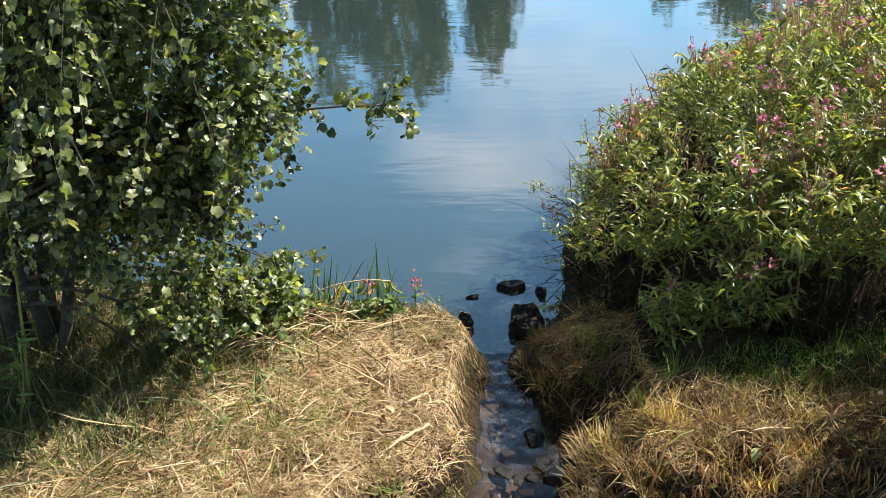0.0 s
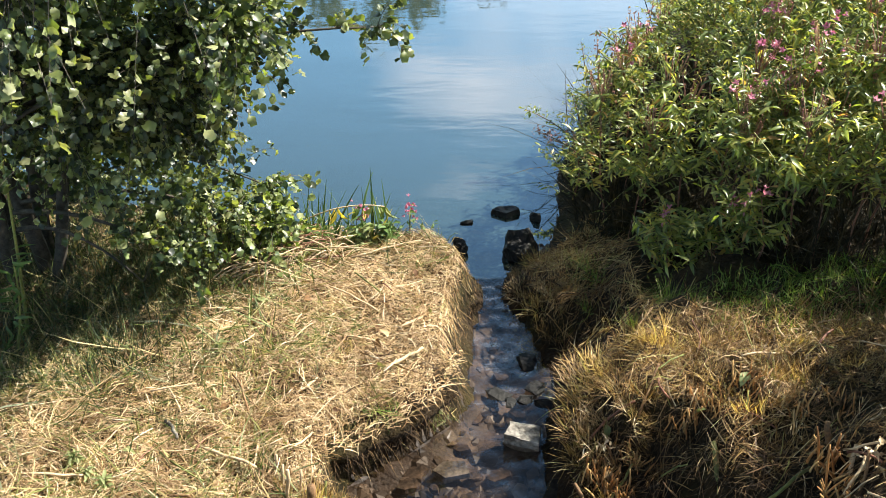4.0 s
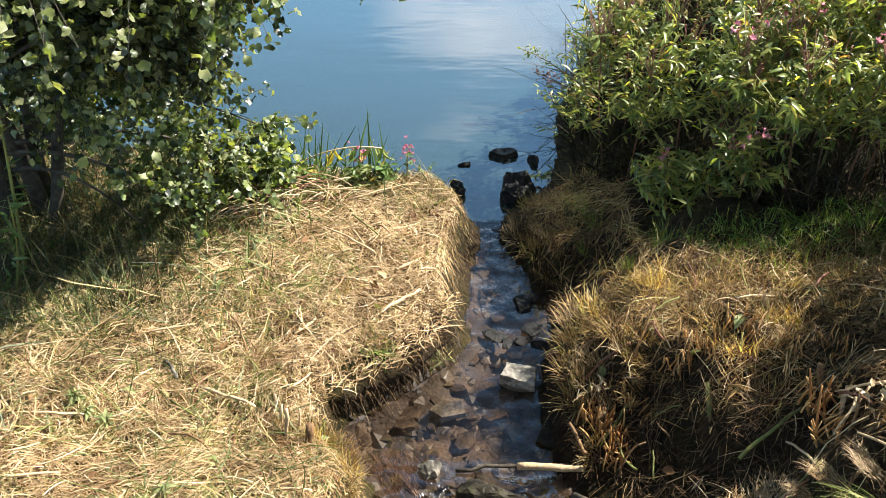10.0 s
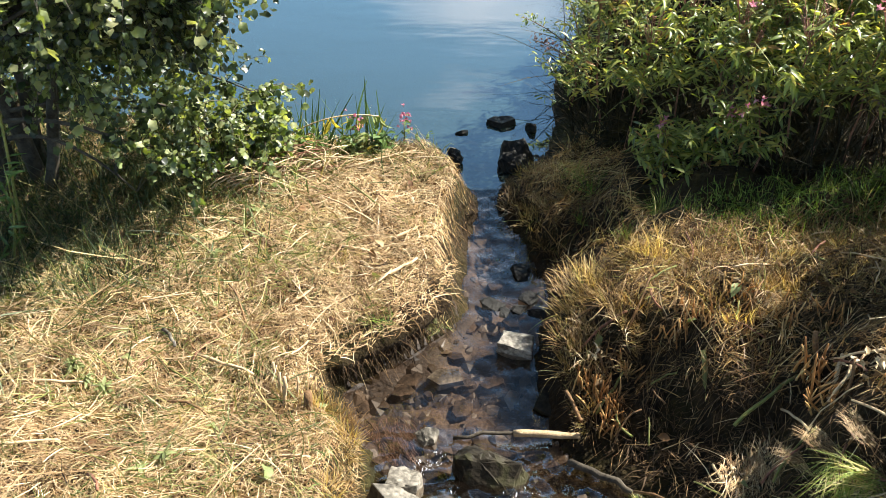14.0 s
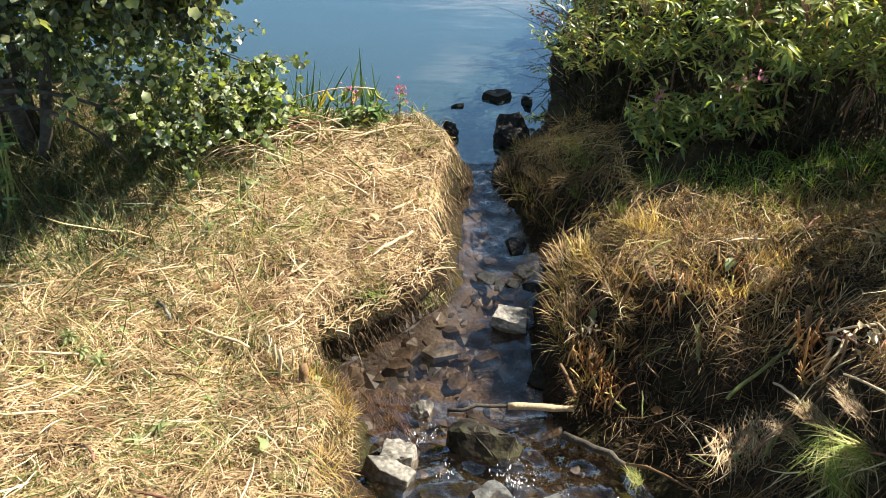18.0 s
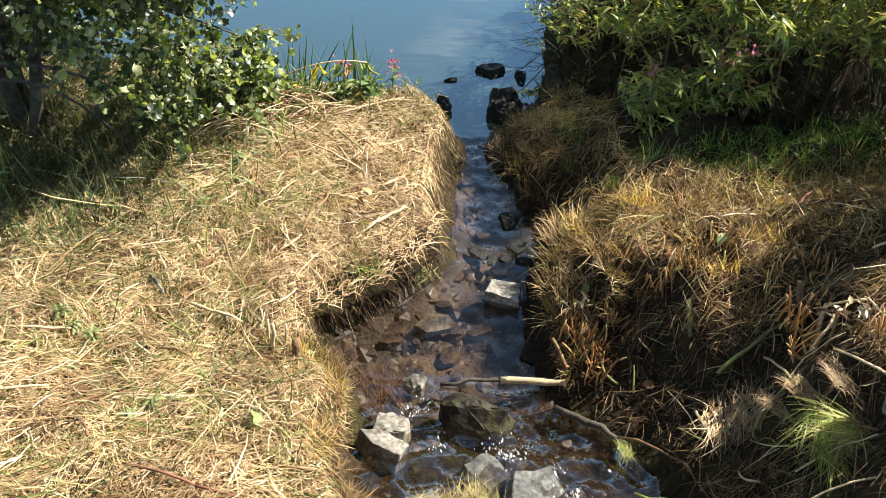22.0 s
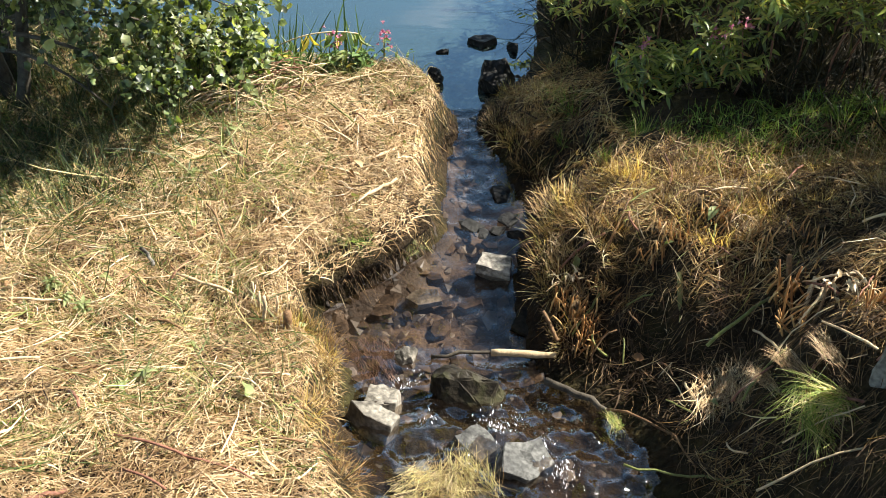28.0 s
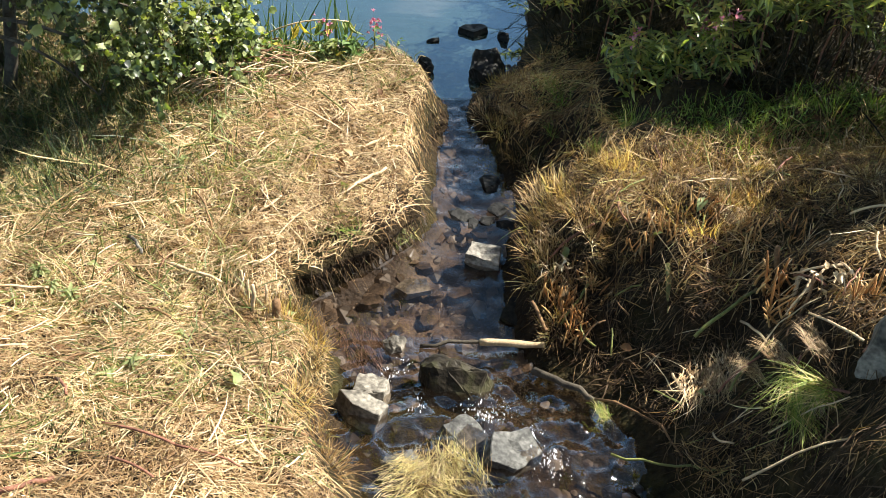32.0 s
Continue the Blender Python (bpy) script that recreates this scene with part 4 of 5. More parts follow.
# ---- stones ----
def stone(seed, sx, sy, sz, mat, label, at, turn=0.0, tilt=(0, 0), flat=0):
    """A broken stone; flat: a slab with that many corners."""
    r = np.random.default_rng(seed)
    bm = bmesh.new()
    if flat:
        a = (np.arange(flat) + r.uniform(-0.25, 0.25, flat)) * 2 * math.pi / flat + 0.6
        for z, k in ((-0.5, 1.0), (0.5, 0.92)):
            for t in a:
                q = 1.28 / (abs(math.cos(t)) ** 1.4 + abs(math.sin(t)) ** 1.4)
                bm.verts.new((q * k * math.cos(t) * sx / 2, q * k * math.sin(t) * sy / 2, (z + r.uniform(-0.1, 0.1)) * sz))
    else:
        for _ in range(15):
            p = r.normal(0, 1, 3)
            p /= np.abs(p).max() ** 0.5 * np.linalg.norm(p) ** 0.5
            bm.verts.new((p[0] * sx / 2, p[1] * sy / 2, max(p[2], -0.8) * sz / 2))
    res = bmesh.ops.convex_hull(bm, input=bm.verts)
    loose = {e for e in res["geom_interior"] + res["geom_unused"] if isinstance(e, bmesh.types.BMVert)}
    bmesh.ops.delete(bm, geom=list(loose), context='VERTS')
    bmesh.ops.dissolve_limit(bm, angle_limit=0.25, verts=bm.verts, edges=bm.edges)
    bmesh.ops.bevel(bm, geom=list(bm.edges), offset=min(sx, sy, sz) * 0.03, segments=1, affect='EDGES', clamp_overlap=True)
    bmesh.ops.triangulate(bm, faces=bm.faces)
    for _ in range(2):
        bmesh.ops.subdivide_edges(bm, edges=[e for e in bm.edges if e.calc_length() > max(sx, sy) * 0.07], cuts=1)
        bmesh.ops.triangulate(bm, faces=bm.faces)
    for v in bm.verts:
        q = v.co / max(sx, sy)
        k = noise.noise(q * 3.5 + Vector((seed, 0, 0))) * 0.11 + noise.noise(q * 11 + Vector((0, seed, 0))) * 0.05 + noise.noise(q * 30) * 0.022
        v.co += v.co.normalized() * k * min(sx, sy, 1.5 * sz) * 1.0
    bmesh.ops.recalc_face_normals(bm, faces=bm.faces)
    me = bpy.data.meshes.new("stone")
    bm.to_mesh(me)
    bm.free()
    me.materials.append(mat)
    return solo("stone", me, label, "stone", "stones in the stream", m=pose(*at, *tilt, turn))


stone(1, 0.17, 0.17, 0.09, STONE_WHITE, "pale grey flat-topped stone slab in the stream", (0.335, 2.96, 0.09), -8, (16, 6), 4)
stone(2, 0.11, 0.08, 0.06, STONE_PALE, "small pale grey pebble at the water's edge", (-0.06, 2.43, 0.095), 20)
stone(3, 0.33, 0.22, 0.20, STONE_MOSS, "dark mossy rock amid the running water", (0.18, 2.22, 0.15), -18, (10, 0))
stone(4, 0.15, 0.12, 0.09, STONE_SLAB, "pale grey stone at the straw bank's foot", (-0.15, 2.14, 0.15), 35, (-6, 8), 6)
stone(5, 0.21, 0.10, 0.14, STONE_SLAB, "pale stone with a sunlit top beside the bank", (-0.165, 2.0, 0.20), -24, (-8, 10), 5)
stone(6, 0.20, 0.14, 0.08, STONE_GREY, "grey slate stone lying in the small fall", (0.205, 1.90, 0.215), -35, (6, 10), 4)
stone(7, 0.23, 0.18, 0.10, STONE_GREY, "grey angular slate stone beside white water", (0.375, 1.82, 0.235), 30, (10, 10), 5)
for k, (x, y, w) in enumerate([(0.24, 3.28, 0.10), (0.42, 3.32, 0.09), (0.40, 3.54, 0.11), (0.47, 3.22, 0.10), (0.37, 3.24, 0.07), (0.29, 3.22, 0.06), (0.46, 3.86, 0.07)]):
    stone(20 + k, w * 1.3, w, w * 0.4, STONE_WET, "small wet dark stone breaking the stream", (x, y, float(level(y)) + 0.005), k * 50)
stone(8, 0.17, 0.11, 0.05, STONE_WET, "flat wet dark rock in the river shallows", (0.38, 5.10, 0.012), 10, (0, 0), 5)
stone(9, 0.11, 0.10, 0.08, STONE_WET, "dark wet rock standing in the shallows", (0.57, 5.02, 0.015), 40)
stone(10, 0.09, 0.05, 0.03, STONE_WET, "small dark rock barely above the water", (0.12, 4.98, 0.005), 0)
stone(11, 0.24, 0.20, 0.22, STONE_WET, "dark boulder at the stream's mouth", (0.44, 4.62, 0.05), 55)
stone(12, 0.12, 0.11, 0.14, STONE_WET, "dark stone against the bank at the stream's mouth", (0.07, 4.62, 0.04), 70)
stone(13, 0.07, 0.05, 0.12, STONE_WET, "upright grey stone at the bank's edge", (-0.04, 4.62, 0.06), 20)
stone(14, 0.20, 0.13, 0.03, STONE_MOSS, "flat greenish stone leaning in from the bank", (0.455, 2.62, 0.09), 70, (0, -16), 4)
stone(15, 0.16, 0.12, 0.03, STONE_PALE, "tan flat stone under the shallow water", (0.02, 2.80, 0.045), 10, (0, 0), 5)
stone(16, 0.13, 0.16, 0.34, STONE_PALE, "upright grey stone at the edge of the bank", (1.43, 1.70, 0.95), 10)
stone(17, 0.16, 0.12, 0.09, STONE_GREY, "half-buried grey stone at the pool's edge", (-0.02, 1.76, 0.25), 40)

BED_STONE = stone_material("brown_bed_stone", (0.022, 0.016, 0.012), (0.10, 0.072, 0.052))
bs = np.random.default_rng(33)
laid = 0
while laid < 34:
    y = bs.uniform(2.38, 4.2)
    x = bs.uniform(-0.42, 0.46) if y < 3.1 else bs.uniform(0.1, 0.5)
    w = min(0.11, bs.gamma(4, 0.02))
    if shore([x], [y])[0] > -0.25 * w - 0.02:
        continue
    tagged(stone(70 + laid, w, w * bs.uniform(0.5, 0.95), 0.03, BED_STONE, "flat brown stone lying under the shallow water", (x, y, float(level(y)) - 0.050 + 0.012 * bs.random()),
                 bs.uniform(0, 180), (bs.normal(0, 5), bs.normal(0, 5)), 5 + laid % 3), group="stones under water")
    laid += 1
pr = np.random.default_rng(31)
peb = []
px, py = pr.uniform(-0.48, 0.88, 11000), pr.uniform(1.5, 6.0, 11000)
ok = (shore(px, py) < -0.045) & ((py > 2.36) | (pr.random(len(px)) < 0.22))
px, py = px[ok], py[ok]
PEB_V = np.array([(1, 0, 0), (0.5, 0.8, 0.1), (-0.5, 0.8, 0), (-1, 0, 0.1), (-0.5, -0.8, 0), (0.5, -0.8, 0), (0.15, 0.1, 0.45)])
PEB_F = [(k, (k + 1) % 6, 6) for k in range(6)]
pm = frames(np.stack([np.cos(px * 50), np.sin(px * 50), pr.normal(0, 0.2, len(px))], 1), pr.normal(0, 0.3, len(px)), pr.gamma(1.8, 0.0085, len(px)))
v, f = scatter(PEB_V, PEB_F, pm, np.stack([px, py, land(px, py) - 0.004], 1))
PEBBLE = blade_material("stream_pebbles", [(0.0, (0.012, 0.009, 0.007)), (0.5, (0.04, 0.029, 0.021)), (0.9, (0.10, 0.075, 0.055)), (1.0, (0.18, 0.16, 0.14))], 0.5)
solo("pebbles", to_mesh("pebbles", v, f, PEBBLE), "brown pebbles on the bed of the stream", "pebbles", kind="stuff")


# ---- turf lip over the bay ----
lip = np.array([(0.06, 3.26), (0.02, 3.09), (-0.07, 2.94), (-0.20, 2.82), (-0.35, 2.72), (-0.50, 2.60), (-0.57, 2.50)])
lr = np.random.default_rng(8)
back = np.array([-0.62, 0.78])
LV, LF, rows_n = [], [], 40
for i in range(rows_n):
    t = i / (rows_n - 1) * (len(lip) - 1)
    k = min(int(t), len(lip) - 2)
    q = lip[k] + (lip[k + 1] - lip[k]) * (t - k) + 0.02 * np.array([lump(i * 0.3, 1.0, 1, 51), lump(i * 0.3, 5.0, 1, 52)])
    e = 0.022 * float(lump(i * 0.35, 2.0, 1, 53))
    ends = 1 - 0.5 * abs(2 * i / (rows_n - 1) - 1) ** 3
    for u, z in [(0.34, 0.0), (0.2, 0.012), (0.1, 0.006), (0.03, -0.006), (0.0, -0.03), (0.012, -0.075), (0.05, -0.10), (0.14, -0.11), (0.3, -0.12)]:
        p = q + back * u
        zz = float(land(np.array([q[0] + back[0] * 0.34]), np.array([q[1] + back[1] * 0.34]))[0]) + 0.004 + z * ends - 0.02 * (1 - u / 0.34)
        LV.append((p[0], p[1], zz + e * (1 - u / 0.34)))
for i in range(rows_n - 1):
    for k in range(8):
        a = i * 9 + k
        LF.append((a, a + 1, a + 10, a + 9))
turf = thing("turf_overhang", "undercut turf edge with hanging roots over the bay", "turf")
part("sod", to_mesh("sod", LV, LF, SOIL, True), turf)
LVa = np.array(LV).reshape(rows_n, 9, 3)
n = 1500
ii, uu = lr.uniform(0, rows_n - 1.01, n), lr.uniform(0, 3.3, n)
i0, k0 = ii.astype(int), uu.astype(int)
fi, fk = (ii - i0)[:, None], (uu - k0)[:, None]
base = (LVa[i0, k0] * (1 - fk) + LVa[i0, k0 + 1] * fk) * (1 - fi) + (LVa[i0 + 1, k0] * (1 - fk) + LVa[i0 + 1, k0 + 1] * fk) * fi
base[:, 2] += lr.uniform(0, 0.02, n)
v, f = strips(base, np.where(lr.random(n) < 0.5, -2.4, 0.75) + lr.normal(0, 0.7, n), lr.gamma(2.5, 0.022, n), lr.uniform(0.002, 0.004, n),
              lr.normal(0.05, 0.15, n), lr.uniform(0.0, 0.5, n), lr)
part("straw_cover", to_mesh("straw_cover", v, f, STRAW), turf, "pale straw hanging over the edge", "stuff")
n = 260
ii = lr.uniform(0, rows_n - 1.01, n)
base = LVa[ii.astype(int), lr.integers(4, 7, n)] + lr.normal(0, 0.01, (n, 3))
v, f = strips(base, lr.normal(-0.9, 0.7, n), lr.gamma(2.5, 0.022, n), lr.uniform(0.0015, 0.004, n), lr.normal(-0.3, 0.3, n), lr.uniform(0.3, 1.0, n), lr)
part("root_fringe", to_mesh("root_fringe", v, f, STRAW_DARK), turf, "dark hanging roots", "stuff")


# ---- tufts ----
def on(x, y, dz=0.0):
    return (x, y, float(land(np.array([x]), np.array([y]))[0]) + dz)


def tuft(name, label, seed, count, height, width, mat, spread=0.05, splay=0.5, sag=0.35, category="grass", radial=True, lie=None):
    r = np.random.default_rng(seed)
    a = r.uniform(0, 6.283, count)
    rad = spread * np.sqrt(r.random(count))
    base = np.stack([rad * np.cos(a), rad * np.sin(a), np.full(count, -0.02)], 1)
    rise = 1.45 - np.abs(r.normal(0, splay, count)) - rad / spread * 0.25
    head = a + r.normal(0, 0.5, count) if radial else r.uniform(0, 6.283, count)
    if lie is not None:
        head, rise = lie + r.normal(0, 0.5, count) + np.where(r.random(count) < 0.25, np.pi, 0), r.normal(0.12, 0.18, count)
        base[:, 2] += 0.07 * r.random(count) * (1 - rad / spread)
    v, f = strips(base, head, height * r.uniform(0.5, 1.1, count), width * r.uniform(0.6, 1.3, count), rise, sag * r.random(count), r, rows=4)
    return solo(name, to_mesh(name, v, f, mat), label, category)


def plant_at(kinds, spots, group, seed, lift=0.0, flat=1.0):
    r = np.random.default_rng(seed)
    for k, (x, y, s) in enumerate(spots):
        z = float(land(np.array([x]), np.array([y]))[0]) + lift
        ob = kinds[k % len(kinds)]
        if k >= len(kinds):
            ob = copy_thing(ob, pose(x, y, z, r.normal(0, 16), r.normal(0, 16), r.uniform(0, 360)))
        else:
            ob.matrix_basis = pose(x, y, z, 0, 0, r.uniform(0, 360))
        ob.scale = (s, s, s * flat)
        tagged(ob, group=group)


green = [tuft("grass_tuft", "bright green grass tuft on the bank top", 70 + k, 90, 0.18, 0.0042, TUFT_GREEN) for k in range(3)]
plant_at(green, [(1.06, 3.50, 1.0), (1.47, 3.16, 1.1), (1.67, 3.24, 0.9), (1.84, 3.25, 1.1), (2.06, 3.30, 1.0), (0.79, 4.0, 1.0), (1.25, 3.17, 0.8), (0.86, 3.27, 0.8),
                 (1.0, 3.42, 0.6), (1.55, 3.35, 0.7), (1.95, 3.4, 0.8), (1.36, 3.28, 0.6), (0.72, 4.12, 0.7), (2.2, 3.35, 0.9), (2.3, 3.5, 0.9), (1.76, 3.38, 0.7), (1.58, 3.22, 0.7), (1.92, 3.2, 0.8), (2.0, 3.42, 0.7), (2.15, 3.22, 0.8), (1.42, 3.3, 0.6), (2.3, 3.3, 0.9), (1.14, 3.36, 0.6), (1.7, 3.1, 0.6), (2.1, 3.1, 0.7), (0.8, 3.9, 0.6), (0.72, 3.72, 0.6)],
         "green tufts on the bank", 1)
dry = [tuft("dry_tuft", "dry golden grass tuft on the bank edge", 80 + k, 210, 0.11, 0.0031, (GOLD, STRAW_RED, GOLD, STRAW, STRAW_RED)[k], 0.09, 0.6, 0.4) for k in range(5)]
plant_at(dry, [(0.57, 2.70, 1.0), (0.58, 2.84, 1.1), (0.60, 2.98, 1.1), (0.62, 3.12, 1.2), (0.64, 3.26, 1.1), (0.66, 3.02, 1.0), (0.55, 3.72, 0.9), (0.50, 3.90, 1.0), (0.42, 4.10, 1.0), (0.44, 4.26, 0.9), (0.52, 4.38, 0.9),
               (0.60, 2.56, 0.9), (0.62, 2.42, 0.8), (0.78, 2.74, 1.0), (0.84, 2.66, 0.9), (1.1, 2.74, 1.0), (1.42, 2.70, 1.0), (1.62, 2.74, 1.0), (1.8, 2.66, 1.0), (0.70, 2.95, 1.0), (0.76, 3.06, 1.1), (0.82, 3.16, 1.0), (0.92, 3.10, 1.0), (0.66, 2.82, 0.9), (0.74, 2.86, 1.0), (1.0, 3.14, 0.9), (0.60, 2.72, 0.8), (0.88, 2.92, 0.9),
               (1.02, 2.86, 0.9), (1.15, 2.9, 0.8), (1.3, 2.95, 0.9), (1.5, 2.9, 0.9), (1.7, 2.95, 1.0), (0.55, 4.0, 0.9), (0.62, 3.86, 1.0), (0.66, 4.2, 0.9), (0.56, 4.28, 0.8),
               (0.52, 3.92, 0.7), (0.60, 4.34, 0.9), (0.48, 4.02, 0.9), (0.70, 4.26, 0.8), (0.66, 3.98, 0.9), (0.78, 4.16, 0.8), (-0.45, 2.86, 0.9), (-0.62, 2.60, 1.0), (-0.85, 2.70, 0.9), (-0.75, 2.92, 0.8), (-0.58, 2.46, 0.9), (-0.66, 2.40, 0.8), (-0.50, 2.36, 0.9),
               (-0.35, 2.95, 0.8), (-0.40, 2.30, 0.9), (-0.38, 2.20, 0.8), (-0.40, 2.08, 0.9), (-0.38, 1.96, 0.8), (-0.42, 1.86, 0.9), (-0.33, 1.76, 0.8), (-0.46, 2.20, 0.9), (-0.50, 2.06, 0.8), (-0.48, 2.42, 1.0), (-0.54, 2.30, 1.0), (-0.26, 1.64, 0.8), (-0.44, 1.74, 0.8), (1.9, 3.0, 0.9), (2.05, 2.8, 0.9), (1.28, 2.72, 0.9), (-1.25, 3.3, 0.8), (-1.55, 3.1, 0.8), (-0.9, 4.1, 0.9)]
         + [(-0.2 - 1.6 * dq[0], 1.7 + 1.9 * dq[1], 0.45 + 0.3 * dq[2]) for dq in np.random.default_rng(83).random((26, 3))]
         + [(0.62 + 1.6 * dq[0], 2.5 + 0.7 * dq[1], 0.5 + 0.75 * dq[2] ** 2) for dq in np.random.default_rng(84).random((70, 3))],
         "dry tufts on the bank", 2)
stub_meshes = []
for k in range(4):
    v, f = tube(curve((0, 0, -0.02), (0.012 * (k - 1.5), 0.01, 0.045 + 0.02 * k), (0.004, 0, 0), 5), [0.004, 0.0038, 0.0036, 0.0034, 0.0022], 6)
    stub_meshes.append(to_mesh("cut_stem", v, f, STUBBLE_ONE, True))
sb = np.random.default_rng(92)
for x, y, s in [(0.66, 2.51, 1.0), (0.91, 2.60, 1.0), (1.28, 2.50, 0.9), (0.62, 2.62, 0.8), (0.74, 2.60, 0.8), (1.32, 2.21, 1.3), (1.45, 1.95, 1.1), (0.98, 2.66, 0.8), (1.15, 2.64, 0.8), (0.70, 2.43, 0.8),
                (1.46, 2.46, 0.8), (1.30, 2.08, 0.9), (1.04, 2.58, 0.8), (1.14, 2.52, 0.8), (0.66, 2.38, 0.9), (0.62, 2.56, 0.9)]:
    st = thing("reed_stubble", "rusty orange stubble of cut reed stems", "stubble", "cut reed stubble", at=on(x, y))
    for k in range(26):
        part("cut_stem", stub_meshes[k % 4], st, m=Matrix.Translation((sb.normal(0, 0.034), sb.normal(0, 0.034), 0)) @ Euler((sb.normal(0, 0.3), sb.normal(0, 0.3), sb.uniform(0, 6))).to_matrix().to_4x4()
             @ Matrix.Scale(s * sb.uniform(0.7, 1.2), 4))
hang = [tuft("green_hay", "clump of fresh green cut grass hanging down", 95, 200, 0.17, 0.0036, FRESH_HAY, 0.08, 1.1, 0.9, lie=-1.9)]
plant_at(hang, [(1.27, 1.76, 1.0), (1.25, 1.66, 0.9), (1.31, 1.70, 0.9), (0.72, 1.98, 0.4)], "hanging cut grass", 4, 0.05, 0.8)
hay = [tuft("cut_hay", "small heap of pale broken straw", 97, 300, 0.13, 0.0036, STRAW, 0.12, 1.4, 0.5, lie=-0.6)]
plant_at(hay, [(1.07, 1.97, 0.9), (1.12, 1.94, 0.7), (1.23, 1.88, 0.6), (1.17, 1.91, 0.5), (1.30, 1.84, 0.5), (1.30, 1.70, 0.5)], "straw heaps", 5, 0.04, 0.5)
sod = [tuft("straw_sod", "clump of pale straw fallen into the stream", 96, 230, 0.15, 0.0034, HAY_MIX, 0.11, 1.4, 0.45, lie=-0.7)]
plant_at(sod, [(0.12, 1.73, 0.65), (0.03, 1.75, 0.65), (0.20, 1.68, 0.7), (0.08, 1.64, 0.8), (-0.02, 1.66, 0.8)], "straw heaps", 8, 0.09, 0.4)

patch = [tuft("green_patch", "flattened patch of green grass in the cut straw", 98 + k, 130, 0.10, 0.0035, GRASS if k else TUFT_GREEN, 0.09, 1.1, 0.6, radial=False) for k in range(2)]
plant_at(patch, [(-1.42, 2.42, 0.9), (-1.02, 1.90, 0.9), (-1.28, 1.66, 0.9), (-0.92, 2.28, 0.8), (-0.70, 2.62, 0.9), (-0.05, 3.06, 0.8), (-0.30, 2.92, 0.9), (-0.46, 2.36, 0.8),
                 (-1.18, 3.18, 1.0), (-1.40, 2.98, 0.9), (-0.62, 3.30, 0.8), (-0.86, 3.62, 0.9), (-0.20, 3.70, 0.7), (-1.5, 1.95, 0.8)], "green patches in the straw", 7, 0.02, 0.5)

# ---- iris clump and small flowering plants at the river's edge ----
ir = np.random.default_rng(101)
for x, y, n, h in [(-0.72, 4.44, 22, 0.38), (-0.45, 4.45, 24, 0.42), (-0.58, 4.46, 8, 0.30), (-0.84, 4.42, 8, 0.28)]:
    z = float(land(np.array([x]), np.array([y]))[0])
    clump = thing("iris_clump", "green sword-leaved iris clump at the water's edge", "plant", "iris clumps", at=(x, y, z))
    for k in range(n):
        a = ir.uniform(0, 6.283)
        base = np.array([[0.07 * ir.normal() * 0.7, 0.04 * ir.normal(), -0.03]])
        v, f = strips(base, np.array([a]), np.array([h * ir.uniform(0.6, 1.15)]), np.array([0.028 * ir.uniform(0.7, 1.2)]),
                      np.array([1.48 - abs(ir.normal(0, 0.5))]), np.array([0.25 * ir.random() ** 2]), ir, rows=6)
        part("blade", to_mesh("blade", v, f, YELLOW if k % 17 == 4 else IRIS), clump)


def herb(name, label, seed, height, shoots, mat, leaf_len, leaf_wid, at, blossoms=0, yellow=0, category="plant", group=""):
    """A small leafy herb: some shoots with leaves, with blossoms on top."""
    r = np.random.default_rng(seed)
    plant = thing(name, label, category, group, at=at)
    LVs, LFs = leaf_shape(leaf_len, leaf_wid, 0.8, 0.3, 0.35, 4)
    lm = to_mesh("herb_leaf", LVs, LFs, mat, True)
    ym = to_mesh("yellow_leaf", LVs * 1.3, LFs, YELLOW, True)
    for k in range(shoots):
        a = r.uniform(0, 6.283)
        tip = np.array([0.35 * height * math.cos(a) * r.random(), 0.35 * height * math.sin(a) * r.random(), height * r.uniform(0.6, 1.0)])
        P = curve((0, 0, -0.02), tip, (0, 0, 0.01), 5)
        v, f = tube(P, np.linspace(0.004, 0.0015, 5), 5)
        part("stem", to_mesh("stem", v, f, STEM_GREEN, True), plant)
        for t in np.linspace(0.2, 1.0, 6):
            b2 = r.uniform(0, 6.283)
            d = np.array([[math.cos(b2), math.sin(b2), r.normal(0.1, 0.4)]])
            M = frames(d, r.normal(0, 0.4, 1), r.uniform(0.6, 1.1, 1))[0]
            part("leaf", ym if yellow and r.random() < yellow else lm, plant, m=Matrix.Translation((P[0] + (P[-1] - P[0]) * t).tolist()) @ Matrix(M.tolist()).to_4x4())
        for q in range(blossoms):
            p = P[-1] + r.normal(0, 0.022, 3)
            part("blossom", flower_mesh, plant, m=Matrix.Translation(p.tolist()) @ Euler(r.uniform(-1.5, 1.5, 3).tolist()).to_matrix().to_4x4() @ Matrix.Scale(0.6, 4))
    return plant


herb("flowering_herb", "pink-flowered balsam seedling among iris blades", 110, 0.26, 3, WEED, 0.06, 0.02, on(-0.52, 4.42), 4, 0.3)
herb("flowering_herb", "small balsam with a bright pink flower spike", 111, 0.22, 2, WEED, 0.05, 0.018, on(-0.22, 4.42), 9)
herb("flowering_herb", "thin upright green seedling at the bank's edge", 112, 0.17, 2, WEED, 0.05, 0.02, on(-0.12, 4.44), 0)
herb("leafy_weed", "low green weed with yellowed leaves", 113, 0.16, 6, WEED, 0.07, 0.025, on(-0.50, 4.36), 0, 0.1)
herb("leafy_weed", "low green weed beside the iris", 114, 0.14, 6, WEED, 0.06, 0.022, on(-0.36, 4.38), 0)
